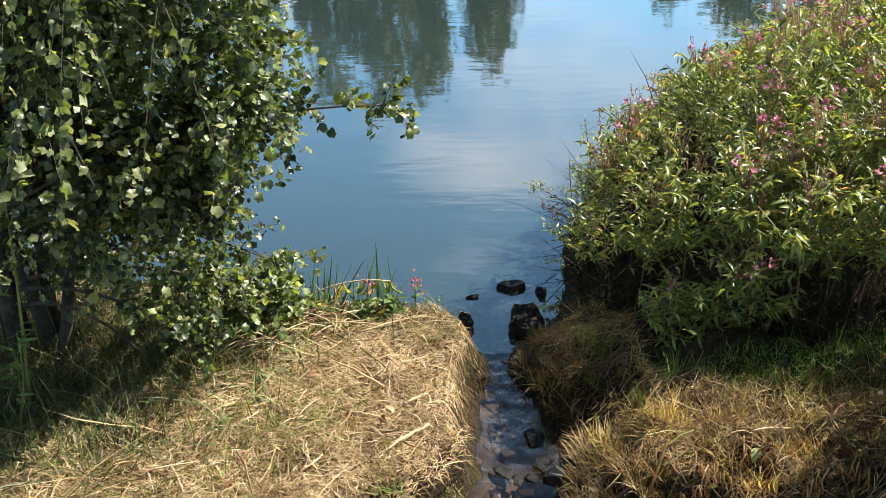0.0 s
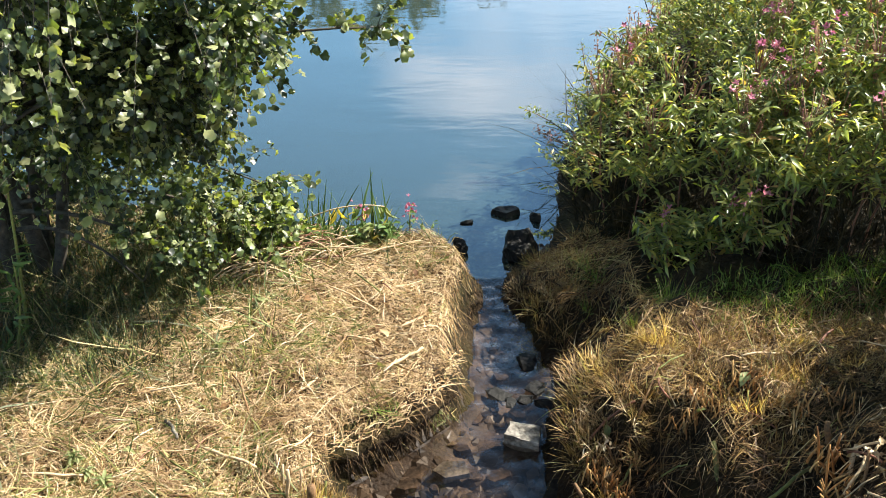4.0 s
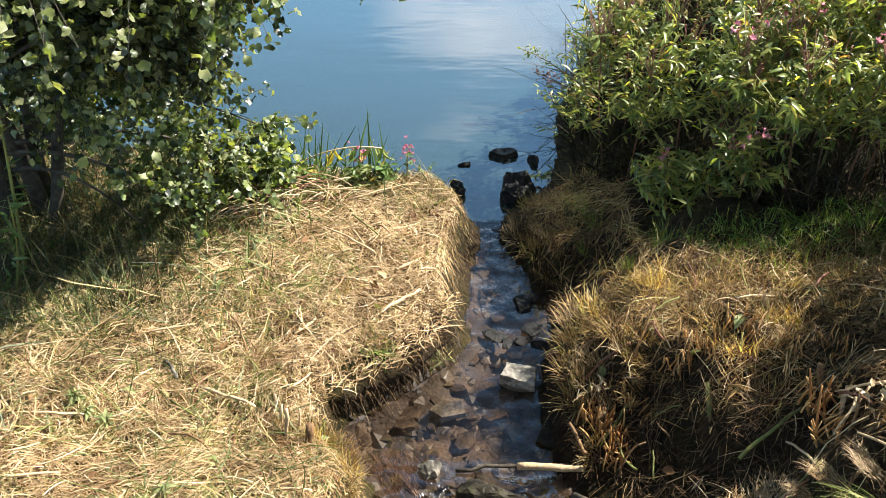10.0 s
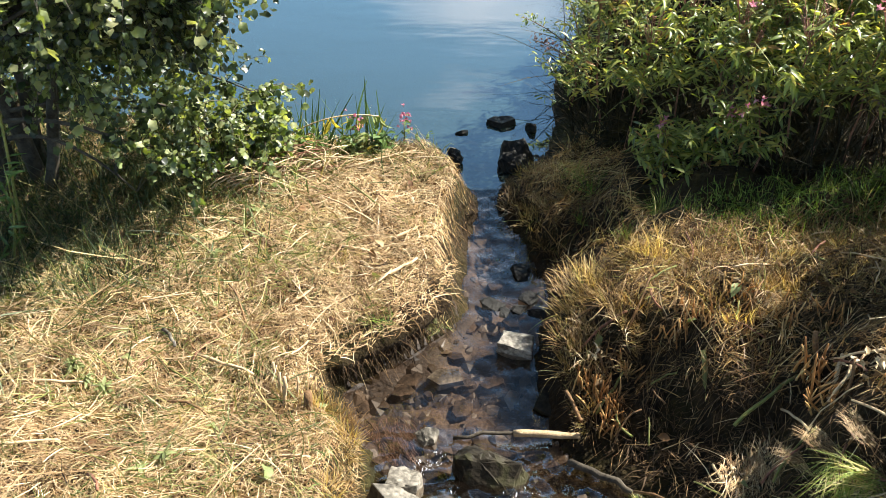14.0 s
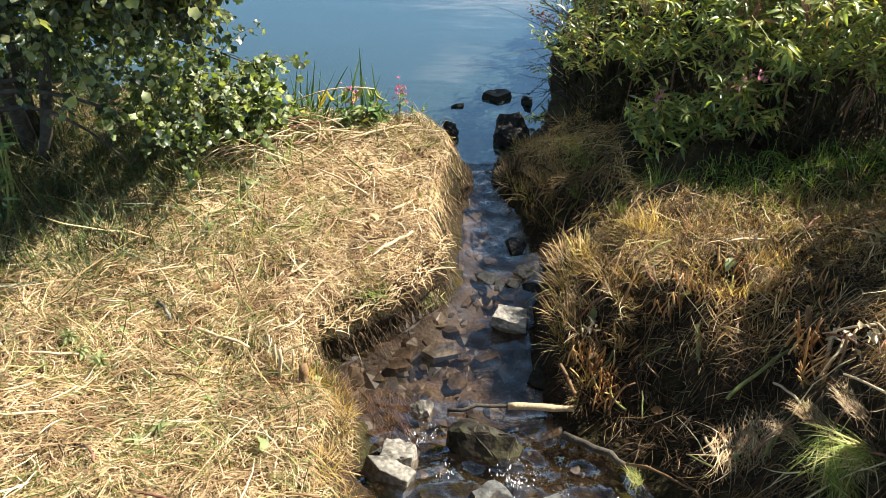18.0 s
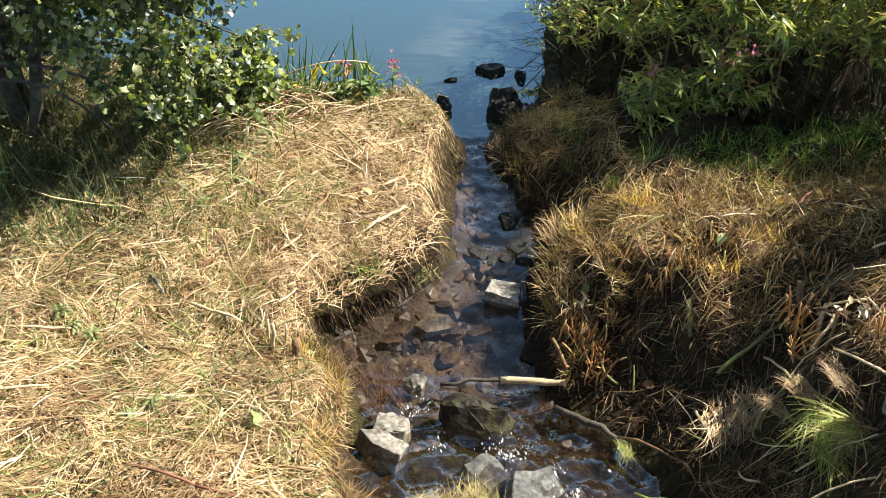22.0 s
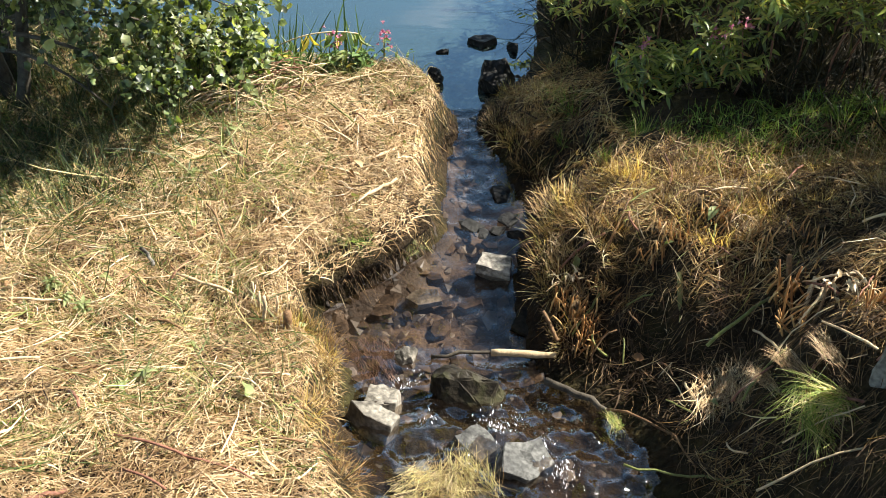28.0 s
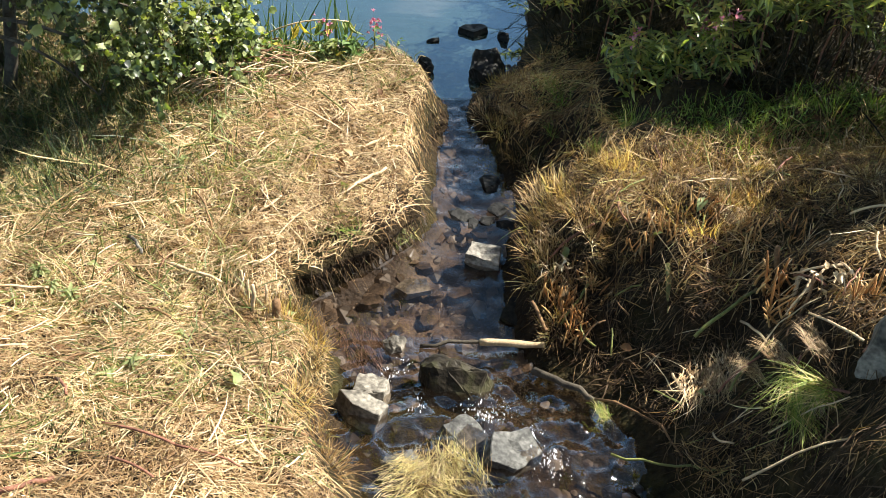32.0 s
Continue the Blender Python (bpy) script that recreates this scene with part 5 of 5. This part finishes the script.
herb("leafy_weed", "low green weed below the leafy boughs", 115, 0.15, 6, WEED, 0.06, 0.022, on(-0.78, 4.34), 0, 0.15)
for k, (x, y) in enumerate([(-0.86, 4.28), (-0.80, 4.34), (-0.92, 4.22), (-0.44, 4.36), (-0.38, 4.37), (-0.32, 4.38), (-0.52, 4.33), (-0.68, 4.34), (-0.98, 4.16)]):
    herb("leafy_weed", "low leafy green weed at the bank's edge", 400 + k, 0.15, 8, WEED if k % 3 else WEED_PALE, 0.065, 0.024, on(x, y), 0, 0.06)


def arching_plant(at, reach, rise, seed):
    """A fallen stem bowed over the irises, with broad leaves hanging from it, some yellowed."""
    r = np.random.default_rng(seed)
    plant = thing("arching_balsam", "bowed balsam stem with drooping yellow and green leaves", "plant", at=at)
    P = curve((0, 0, 0), (reach, 0.02, rise), (0, 0, 0.05), 9)
    v, f = tube(P, np.linspace(0.005, 0.003, 9), 6)
    part("stem", to_mesh("stem", v, f, STEM_DRY, True), plant)
    V, F = leaf_shape(0.10, 0.040, 0.8, 0.35, 0.5, 5, 0.02, 0.03, 4)
    kinds = [to_mesh("hanging_leaf", V, F, mat, True) for mat in (YELLOW, WEED_PALE, WEED)]
    for k, (u, kind) in enumerate([(0.25, 2), (0.36, 0), (0.42, 0), (0.46, 0), (0.62, 1), (0.70, 2), (0.86, 1), (0.92, 1), (0.96, 2), (1.0, 1), (1.0, 1)]):
        q = P[0] + (P[-1] - P[0]) * u + np.array([0, 0, 0.20 * u * (1 - u)])
        d = np.array([[r.normal(0.3, 0.5), r.normal(-0.3, 0.4), -0.9]])
        M = frames(d, r.normal(0, 0.8, 1), r.uniform(0.7, 1.15, 1))[0]
        part("leaf", kinds[kind], plant, "yellowed hanging leaf" if kind == 0 else "", m=Matrix.Translation(q.tolist()) @ Matrix(M.tolist()).to_4x4())
    return plant


arching_plant(on(-0.86, 4.44, 0.10), 0.50, 0.10, 410)


def stalk_heap(x, y, seed, count=26):
    """Bent reddish cut stalks heaped on the straw."""
    r = np.random.default_rng(seed)
    heap = thing("stalk_heap", "heap of bent reddish cut stalks below the boughs", "stalks", "stalk heaps", at=on(x, y))
    kinds = []
    for k in range(6):
        L = r.uniform(0.16, 0.32)
        v, f = tube(curve((-L / 2, 0, 0.01), (L / 2, 0.03 * r.normal(), 0.01), (0, 0.03 * r.normal(), 0.05), 7), np.linspace(0.0038, 0.0022, 7), 5)
        kinds.append(to_mesh("bent_stalk", v, f, (STEM_DRY, STEM_BROWN, STEM_DRY, STEM_RED, STEM_GREEN, STEM_DRY)[k], True))
    for k in range(count):
        part("bent_stalk", kinds[k % 6], heap, m=Matrix.Translation((r.normal(0, 0.07), r.normal(0, 0.06), r.uniform(0.02, 0.09)))
             @ Euler((r.normal(0, 0.3), r.normal(0, 0.25), r.normal(0.5, 0.7))).to_matrix().to_4x4())


def withered_plant(at, tip, seed):
    """A cut stem with curled bleached leaves at its top."""
    r = np.random.default_rng(seed)
    plant = thing("withered_plant", "cut stem topped with curled bleached leaves", "plant", "withered plants", at=at)
    P = curve((0, 0, -0.02), tip, (0.01, 0, 0.01), 6)
    v, f = tube(P, np.linspace(0.007, 0.005, 6), 6)
    part("stem", to_mesh("stem", v, f, STEM_BROWN, True), plant)
    V, F = leaf_shape(0.055, 0.026, 0.8, 0.9, 0.9, 5, 0.1, 0.10, 9)
    lm = to_mesh("curled_leaf", V * 0.6, F, STRAW_ONE, True)
    for k in range(9):
        M = frames(r.normal(0, 1, (1, 3)), r.normal(0, 1.2, 1), r.uniform(0.5, 1.1, 1))[0]
        part("curled_leaf", lm, plant, "curled bleached leaf", m=Matrix.Translation((P[-1 - k % 2] + r.normal(0, 0.018, 3)).tolist()) @ Matrix(M.tolist()).to_4x4())


withered_plant(on(1.32, 2.03), (0.05, 0.10, 0.13), 430)
withered_plant(on(1.40, 2.06), (0.03, 0.03, 0.10), 431)
withered_plant(on(0.66, 2.62), (-0.03, 0.02, 0.09), 432)
for k, (x, y) in enumerate([(-0.92, 3.98), (-0.80, 4.08), (-1.02, 3.88), (-0.70, 4.14)]):
    stalk_heap(x, y, 420 + k)
for k, (x, y) in enumerate([(-1.39, 2.45), (-1.46, 2.52), (-1.02, 1.91), (-0.95, 1.98), (-0.06, 3.05), (-1.05, 3.25), (-0.95, 3.65), (-1.30, 2.40)]):
    herb("ground_weed", "flat pale green weed in the cut straw", 120 + k, 0.05, 4, WEED_PALE, 0.045, 0.016, on(x, y, 0.03), group="weeds in the straw")


# ---- sticks, stubs and stalks ----
def stick(label, a, c, r0, r1, mat, bow=(0, 0, 0), seed=0, name="stick", n=8, sides=7):
    r = np.random.default_rng(seed)
    P = curve(a, c, bow, n, 0.012 * float(np.linalg.norm(np.subtract(c, a))), r)
    o = P.mean(0)
    rad = np.linspace(r0, r1, n) * (1 + r.normal(0, 0.06, n))
    v, f = tube(P - o, rad, sides)
    return solo(name, to_mesh(name, v, f, mat, True), label, "stick", m=Matrix.Translation(o.tolist()))


stick("pale cut stalk lying across the stream's edge", (0.29, 2.43, 0.115), (0.55, 2.38, 0.16), 0.016, 0.014, STEM_DRY, seed=1, name="cut_stalk")
stick("dark wet stick lying across the stream", (0.04, 2.42, 0.10), (0.50, 2.43, 0.125), 0.009, 0.006, BARK, (0, 0, 0.005), 2)
stick("bent dead branch at the stream's edge", (0.50, 2.27, 0.13), (0.74, 2.02, 0.22), 0.016, 0.010, BARK, (0.01, 0, 0.02), 3, "branch")
stick("thin arching dead twig over the pool", (0.70, 2.05, 0.24), (0.92, 1.66, 0.36), 0.006, 0.003, STEM_BROWN, (0.07, 0.03, 0.03), 4, "twig")
stick("thin green twig hanging over the pool", (0.70, 1.75, 0.33), (1.05, 1.62, 0.44), 0.005, 0.004, STEM_GREEN, (0, 0, -0.02), 5, "twig")
stick("thin pale straw arching over the bank", (1.02, 1.48, 0.60), (1.50, 1.52, 0.88), 0.004, 0.003, STEM_DRY, (0, 0, 0.04), 6, "twig")
stick("grey-green cut stem leaning on the bank", (1.00, 2.26, 0.39), (0.99, 2.46, 0.56), 0.013, 0.010, STEM_GREEN, seed=7, name="cut_stalk")
stick("pale stem stub at the water's edge", (0.56, 2.42, 0.20), (0.50, 2.53, 0.26), 0.009, 0.008, STEM_BROWN, seed=8, name="cut_stalk")
stick("cut stem leaning among the stubble", (1.32, 2.10, 0.66), (1.38, 2.22, 0.78), 0.009, 0.008, STEM_DRY, seed=9, name="cut_stalk")
stick("rusty cut stem standing on the bank", (1.34, 2.26, 0.62), (1.31, 2.31, 0.80), 0.012, 0.010, STEM_BROWN, seed=10, name="cut_stalk")
stick("dark red stalk lying on the bank", (1.36, 2.02, 0.72), (1.62, 2.14, 0.84), 0.008, 0.006, STEM_RED, seed=11, name="stalk")
stick("green cut stem lying down the bank", (1.04, 2.14, 0.50), (1.28, 2.26, 0.64), 0.007, 0.006, STEM_GREEN, (0, 0, 0.02), 12, "stalk")
for k, (a, c, r0, mt, lb) in enumerate([
        ((-0.94, 1.64), (-0.70, 1.55), 0.005, STEM_RED, "red stalk lying in the straw"), ((-0.70, 1.55), (-0.50, 1.49), 0.0045, STEM_RED, "red stalk lying in the straw"),
        ((-1.16, 1.86), (-1.10, 1.78), 0.006, STEM_RED, "short red stalk in the straw"), ((-1.12, 1.33), (-1.0, 1.40), 0.009, STEM_RED, "thick red stalk in the straw"),
        ((-0.88, 1.50), (-0.72, 1.40), 0.005, STEM_RED, "thin red stalk in the straw"), ((-0.29, 3.11), (-0.12, 3.28), 0.009, STEM_DRY, "pale cut stalk lying on the straw"),
        ((-0.24, 3.49), (-0.14, 3.57), 0.009, STEM_DRY, "pale cut stalk lying on the straw"), ((-1.18, 2.78), (-1.10, 2.66), 0.009, STONE_PALE, "bleached grey stick on the straw"),
        ((-0.53, 4.10), (-0.15, 4.28), 0.006, STEM_DRY, "long bleached stalk near the river's edge"), ((-0.35, 3.62), (-0.62, 3.80), 0.005, STEM_DRY, "long thin straw stalk"),
        ((-0.30, 3.36), (-0.48, 3.36), 0.005, STEM_DRY, "thin pale stalk on the straw"), ((-1.62, 2.42), (-1.38, 2.44), 0.006, STEM_DRY, "pale stalk lying on the straw"),
        ((-1.0, 2.62), (-0.75, 2.50), 0.007, STEM_DRY, "pale flattened stalk on the straw"), ((-1.6, 2.0), (-1.35, 2.08), 0.006, STEM_DRY, "pale stalk lying on the straw"),
        ((-0.95, 3.05), (-0.85, 2.85), 0.006, STEM_BROWN, "brown dead stalk on the straw"), ((-1.3, 2.95), (-1.1, 3.0), 0.005, STEM_DRY, "pale stalk lying on the straw"),
        ((-0.66, 2.96), (-0.58, 3.06), 0.006, STEM_DRY, "pale stalk lying on the straw"), ((-0.72, 4.0), (-0.62, 4.25), 0.006, STEM_DRY, "pale bent stalk by the iris"),
        ((-0.80, 4.02), (-0.56, 4.12), 0.005, STEM_RED, "reddish bent stalk by the iris"), ((-0.85, 3.80), (-0.74, 4.05), 0.006, STEM_GREEN, "yellow-green stem fallen on straw")]):
    z0, z1 = on(*a)[2] + 0.045, on(*c)[2] + 0.05
    stick(lb, (*a, z0), (*c, z1), r0, r0 * 0.8, mt, (0.01, 0, 0.006), 30 + k, "stalk", 6, 6)
for k, (x, y, h, r0, mt) in enumerate([(-0.61, 2.36, 0.16, 0.008, STEM_DRY), (-0.52, 2.32, 0.11, 0.017, STEM_BROWN), (-0.64, 2.42, 0.13, 0.006, STEM_DRY), (-0.57, 2.40, 0.12, 0.005, STEM_DRY),
                                       (-0.48, 2.40, 0.14, 0.005, STEM_GREEN), (-0.68, 2.50, 0.10, 0.005, STEM_DRY)]):
    q = np.array(on(x, y))
    stick("upright cut stub in the straw", q - (0, 0, 0.03), q + (0.01, 0.02, h), r0, r0 * 0.9, mt, seed=60 + k, name="stub", n=5)
# dry seed stalks and an overhanging spray beside the thicket
for k, (x, y, z0, tx, ty, tz) in enumerate([(0.95, 5.2, 0.3, 0.80, 5.2, 1.12), (1.0, 5.3, 0.3, 0.90, 5.3, 1.16), (1.02, 5.1, 0.3, 0.98, 5.1, 1.12), (0.92, 5.0, 0.3, 0.72, 4.95, 0.92),
                                            (1.08, 5.2, 0.3, 1.08, 5.25, 1.30), (1.15, 5.2, 0.3, 1.20, 5.2, 1.42), (0.9, 5.0, 0.5, 0.46, 4.95, 0.80), (0.9, 4.95, 0.45, 0.52, 4.9, 0.68)]):
    st = thing("seed_stalk", "dry brown dock stalk with seed sprays", "plant", "dry seed stalks", at=(x, y, z0))
    e = np.array([tx - x, ty - y, tz - z0])
    P = curve((0, 0, -0.05), e, (0, 0, 0.04), 7)
    v, f = tube(P, np.linspace(0.005, 0.002, 7), 5)
    part("stem", to_mesh("stem", v, f, STEM_BROWN, True), st)
    r = np.random.default_rng(200 + k)
    t = r.uniform(0.45, 1.0, 90)[:, None]
    at = e * t + np.array([0, 0, 0.04]) * 4 * t * (1 - t) + r.normal(0, 0.02, (90, 3))
    V, F = leaf_shape(0.022, 0.010, 0.8, 0.3, 0.2, 2)
    v, f = scatter(V, F, frames(r.normal(0, 1, (90, 3)), r.normal(0, 1, 90), r.uniform(0.6, 1.4, 90)), at)
    part("seed_spray", to_mesh("seed_spray", v, f, SEED if k % 3 else BALSAM), st, kind="stuff")

# ---- far bank trees, seen in the river ----
fr = np.random.default_rng(77)
for k, (x, y, h, w) in enumerate([(-6.5, 49, 12, 4.2), (-3.6, 49, 13.4, 4.6), (-1.2, 50, 13.0, 3.0), (2.2, 50, 12.0, 2.6), (-11, 50, 12, 4), (-16, 52, 13, 5), (18, 56, 13, 5), (23, 58, 14, 5.5),
                                  (13, 55, 9, 3), (-23, 54, 13, 6), (30, 62, 15, 6), (6.0, 52, 7, 2.4)]):
    ft = thing("bank_tree", "tall dark green tree on the far river bank", "tree", "trees on the far bank", at=(x, y, float(land(np.array([x]), np.array([y]))[0])))
    h *= 1.08
    v, f = tube(curve((0, 0, -0.3), (0.3, 0, h * 0.8), (0.1, 0, 0), 6), np.linspace(0.28, 0.06, 6), 8)
    part("trunk", to_mesh("trunk", v, f, BARK, True), ft)
    N = 1800
    c = fr.normal(0, 1, (26, 3))
    c = c / np.linalg.norm(c, axis=1, keepdims=True) * fr.uniform(0.3, 0.95, (26, 1)) * np.array([w / 2, w / 2, h * 0.40]) + np.array([0, 0, h * 0.56])
    at = c[fr.integers(0, 26, N)] + fr.normal(0, 0.10, (N, 3)) * np.array([w, w, h * 0.45])
    at = at[(at[:, 2] > 0.8) & (at[:, 2] < h)]
    V, F = leaf_shape(0.5, 0.34, 0.9, 0.2, 0.2, 2)
    v, f = scatter(V, F, frames(fr.normal(0, 1, (len(at), 3)), fr.normal(0, 1, len(at)), fr.uniform(0.6, 1.4, len(at))), at)
    part("crown", to_mesh("crown", v, f, FAR_LEAF), ft)

# ---- tall grass toned for the tree's shade, a willow shoot, foam and glints ----
tall = [tuft("tall_grass", "tall green grass toned dark as shade under the tree", 130 + k, 80, 0.30, 0.006, SHADE_GRASS, 0.09, 0.35, 0.4) for k in range(3)]
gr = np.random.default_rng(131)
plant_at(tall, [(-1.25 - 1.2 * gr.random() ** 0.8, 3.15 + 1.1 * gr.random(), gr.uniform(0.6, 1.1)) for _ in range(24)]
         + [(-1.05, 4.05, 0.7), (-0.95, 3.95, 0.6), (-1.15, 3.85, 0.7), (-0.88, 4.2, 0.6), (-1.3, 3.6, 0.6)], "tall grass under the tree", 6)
for k, (a, c) in enumerate([((-2.02, 3.4, 0.3), (-1.76, 3.3, 2.15)), ((-2.05, 3.3, 0.3), (-1.82, 3.15, 0.95))]):
    r = np.random.default_rng(140 + k)
    shoot = thing("willow_shoot", "upright shoot with narrow pale green leaves", "plant", at=a)
    P = curve((0, 0, -0.05), np.subtract(c, a), (0.03, 0, 0), 8)
    v, f = tube(P, np.linspace(0.009, 0.002, 8), 6)
    part("stem", to_mesh("stem", v, f, STEM_GREEN, True), shoot)
    V, F = leaf_shape(0.11, 0.016, 0.75, 0.3, 0.3, 4)
    lm = to_mesh("willow_leaf", V, F, WEED, True)
    for t in np.linspace(0.2, 1, 30):
        b2 = r.uniform(0, 6.283)
        M = frames(np.array([[math.cos(b2), math.sin(b2), 0.4]]), r.normal(0, 0.4, 1), r.uniform(0.7, 1.1, 1))[0]
        part("leaf", lm, shoot, m=Matrix.Translation((P[0] + (P[-1] - P[0]) * t).tolist()) @ Matrix(M.tolist()).to_4x4())

# white flecks: broken water, and sun glints modelled as white shapes
m, n, l, b = material("foam", 0.25, 0.6)
foam_t = texture(n, l, 80, 3)
foam_r = ramp(n, [(0.3, (0.55, 0.57, 0.6)), (0.7, (0.85, 0.86, 0.88))])
l.new(foam_t.outputs["Fac"], foam_r.inputs["Fac"])
l.new(foam_r.outputs["Color"], b.inputs["Base Color"])
FOAM_GLINT = m
fo = np.random.default_rng(150)
spots = [(0.29, 1.99, 0.030, 170), (0.50, 1.76, 0.028, 200), (0.03, 2.04, 0.02, 50), (-0.08, 2.26, 0.03, 70), (0.36, 2.06, 0.03, 60), (-0.02, 2.33, 0.03, 40), (0.45, 1.90, 0.02, 40), (0.24, 2.07, 0.03, 40)]
at = np.concatenate([np.stack([fo.normal(x, s, k), fo.normal(y, s * 1.3, k)], 1) for x, y, s, k in spots])
at = at[shore(at[:, 0], at[:, 1]) < -0.02]
z = stream_top(at[:, 0], at[:, 1]) + 0.001
mats = frames(np.stack([0.3 * np.cos(at[:, 0] * 90), 1 + 0 * z, 0 * z], 1), fo.normal(0, 0.3, len(z)), fo.gamma(1.1, 0.0007, len(z))) * np.array([0.6, 3.0, 0.6])[None, None, :]
v, f = scatter(PEB_V, PEB_F, mats, np.column_stack([at, z]))
solo("white_water", to_mesh("white_water", v, f, FOAM_GLINT), "white flecks for broken water and sun glints between stones", "foam", kind="stuff")

# ---- loose straws on the left bank, each by itself ----
ls = np.random.default_rng(160)
ground_ob = bpy.data.objects["ground"]
straw_meshes = []
for k in range(8):
    L = 0.07 + 0.02 * k
    P = curve((-L / 2, 0, 0), (L / 2, 0, 0), (0, 0.012 * ls.normal(), 0.006), 5)
    v, f = tube(P, [0.0017, 0.0021, 0.002, 0.0018, 0.001], 5)
    straw_meshes.append(to_mesh("straw_stalk", v, f, STRAW_ONE, True))
made = 0
while made < 280:
    x, y, a = ls.uniform(-2.2, 0.1), ls.uniform(1.5, 4.5), ls.uniform(0, 6.283)
    if x > mid_stream(y) or shore([x], [y])[0] < 0.14 or (x < -1.3 and y > 3.1):
        continue
    q = 0.08
    za, zb = land(np.array([x - q * math.cos(a), x + q * math.cos(a)]), np.array([y - q * math.sin(a), y + q * math.sin(a)]))
    m = Matrix.Translation((x, y, max((za + zb) / 2, on(x, y)[2]) + ls.uniform(0.03, 0.055))) @ Euler((0, -math.atan2(zb - za, 2 * q) + ls.normal(0, 0.06), a)).to_matrix().to_4x4()
    part("straw_stalk", straw_meshes[made % 8], ground_ob, m=m)
    made += 1


# ---- loose stalks, leaves and roots ----
xr2 = np.random.default_rng(180)
COLOURS = [(STEM_DRY, "pale thin straw stalk lying on the bank"), (STEM_BROWN, "brown dead stalk lying on the bank"), (STEM_GREEN, "green cut stem lying on the bank"),
           (STEM_DRY, "bleached broken stalk on the bank"), (STEM_RED, "dull red stalk lying on the bank")]
made = 0
while made < 95:
    right = made < 60
    x, y = (xr2.uniform(0.6, 1.7), xr2.uniform(1.6, 3.1)) if right else (xr2.uniform(-1.7, 0.0), xr2.uniform(1.6, 4.2))
    a, L = xr2.uniform(0, 6.283), xr2.uniform(0.06, 0.20)
    e = np.array([math.cos(a), math.sin(a)]) * L / 2
    if (x > mid_stream(y)) != right or min(shore([x - e[0], x, x + e[0]], [y - e[1], y, y + e[1]])) < 0.08:
        continue
    p, q = np.array(on(x - e[0], y - e[1], 0.04)), np.array(on(x + e[0], y + e[1], 0.035))
    mid = on(x, y, 0.03)[2]
    up = max(0.0, mid - (p[2] + q[2]) / 2)
    mt, lb = COLOURS[made % 5]
    r0 = xr2.uniform(0.0025, 0.0055)
    tagged(stick(lb, p + (0, 0, up), q + (0, 0, up + xr2.uniform(0, 0.05)), r0, r0 * 0.8, mt, (0.01 * xr2.normal(), 0.01 * xr2.normal(), 0.008), 300 + made, "stalk", 6, 6), group="loose stalks")
    made += 1
V, F = leaf_shape(0.055, 0.034, 0.8, 0.5, 0.3, 5, 0.1, 0.08, 7)
DEAD = blade_material("dead_leaf", [(0.0, (0.10, 0.05, 0.025)), (0.5, (0.26, 0.15, 0.07)), (1.0, (0.50, 0.38, 0.22))], 0.7, 0.15, 0.2, True)
dead_mesh, pale_mesh = to_mesh("fallen_leaf", V, F, DEAD, True), to_mesh("cut_leaf", V * 1.2, F, WEED_PALE, True)
made = 0
while made < 70:
    x, y = xr2.uniform(-1.7, 1.8), xr2.uniform(1.6, 4.3)
    if shore([x], [y])[0] < 0.1 or (x > 0.4 and y > 3.3):
        continue
    m = Matrix.Translation(on(x, y, 0.045)) @ Euler((xr2.normal(0, 0.5), xr2.normal(0, 0.5), xr2.uniform(0, 6.28))).to_matrix().to_4x4() @ Matrix.Scale(xr2.uniform(0.5, 1.1), 4)
    if made % 3:
        solo("fallen_leaf", dead_mesh, "curled brown dead leaf on the straw", "leaf", "fallen leaves", m=m)
    else:
        solo("fallen_leaf", pale_mesh, "wilted pale green leaf on the straw", "leaf", "fallen leaves", m=m)
    made += 1
n = 420
rx_, ry_ = xr2.uniform(-0.36, -0.12, n), xr2.uniform(2.34, 2.56, n)
v, f = strips(np.stack([rx_, ry_, stream_top(rx_, ry_) - 0.012], 1), xr2.normal(-1.1, 0.35, n), xr2.uniform(0.04, 0.12, n), xr2.uniform(0.0015, 0.003, n), xr2.normal(0.0, 0.05, n), xr2.uniform(0, 0.05, n), xr2)
ROOT = blade_material("red_root", [(0.0, (0.07, 0.04, 0.028)), (1.0, (0.20, 0.125, 0.09))], 0.6)
solo("root_mat", to_mesh("root_mat", v, f, ROOT), "reddish mat of fine alder roots under shallow water", "roots", kind="stuff")
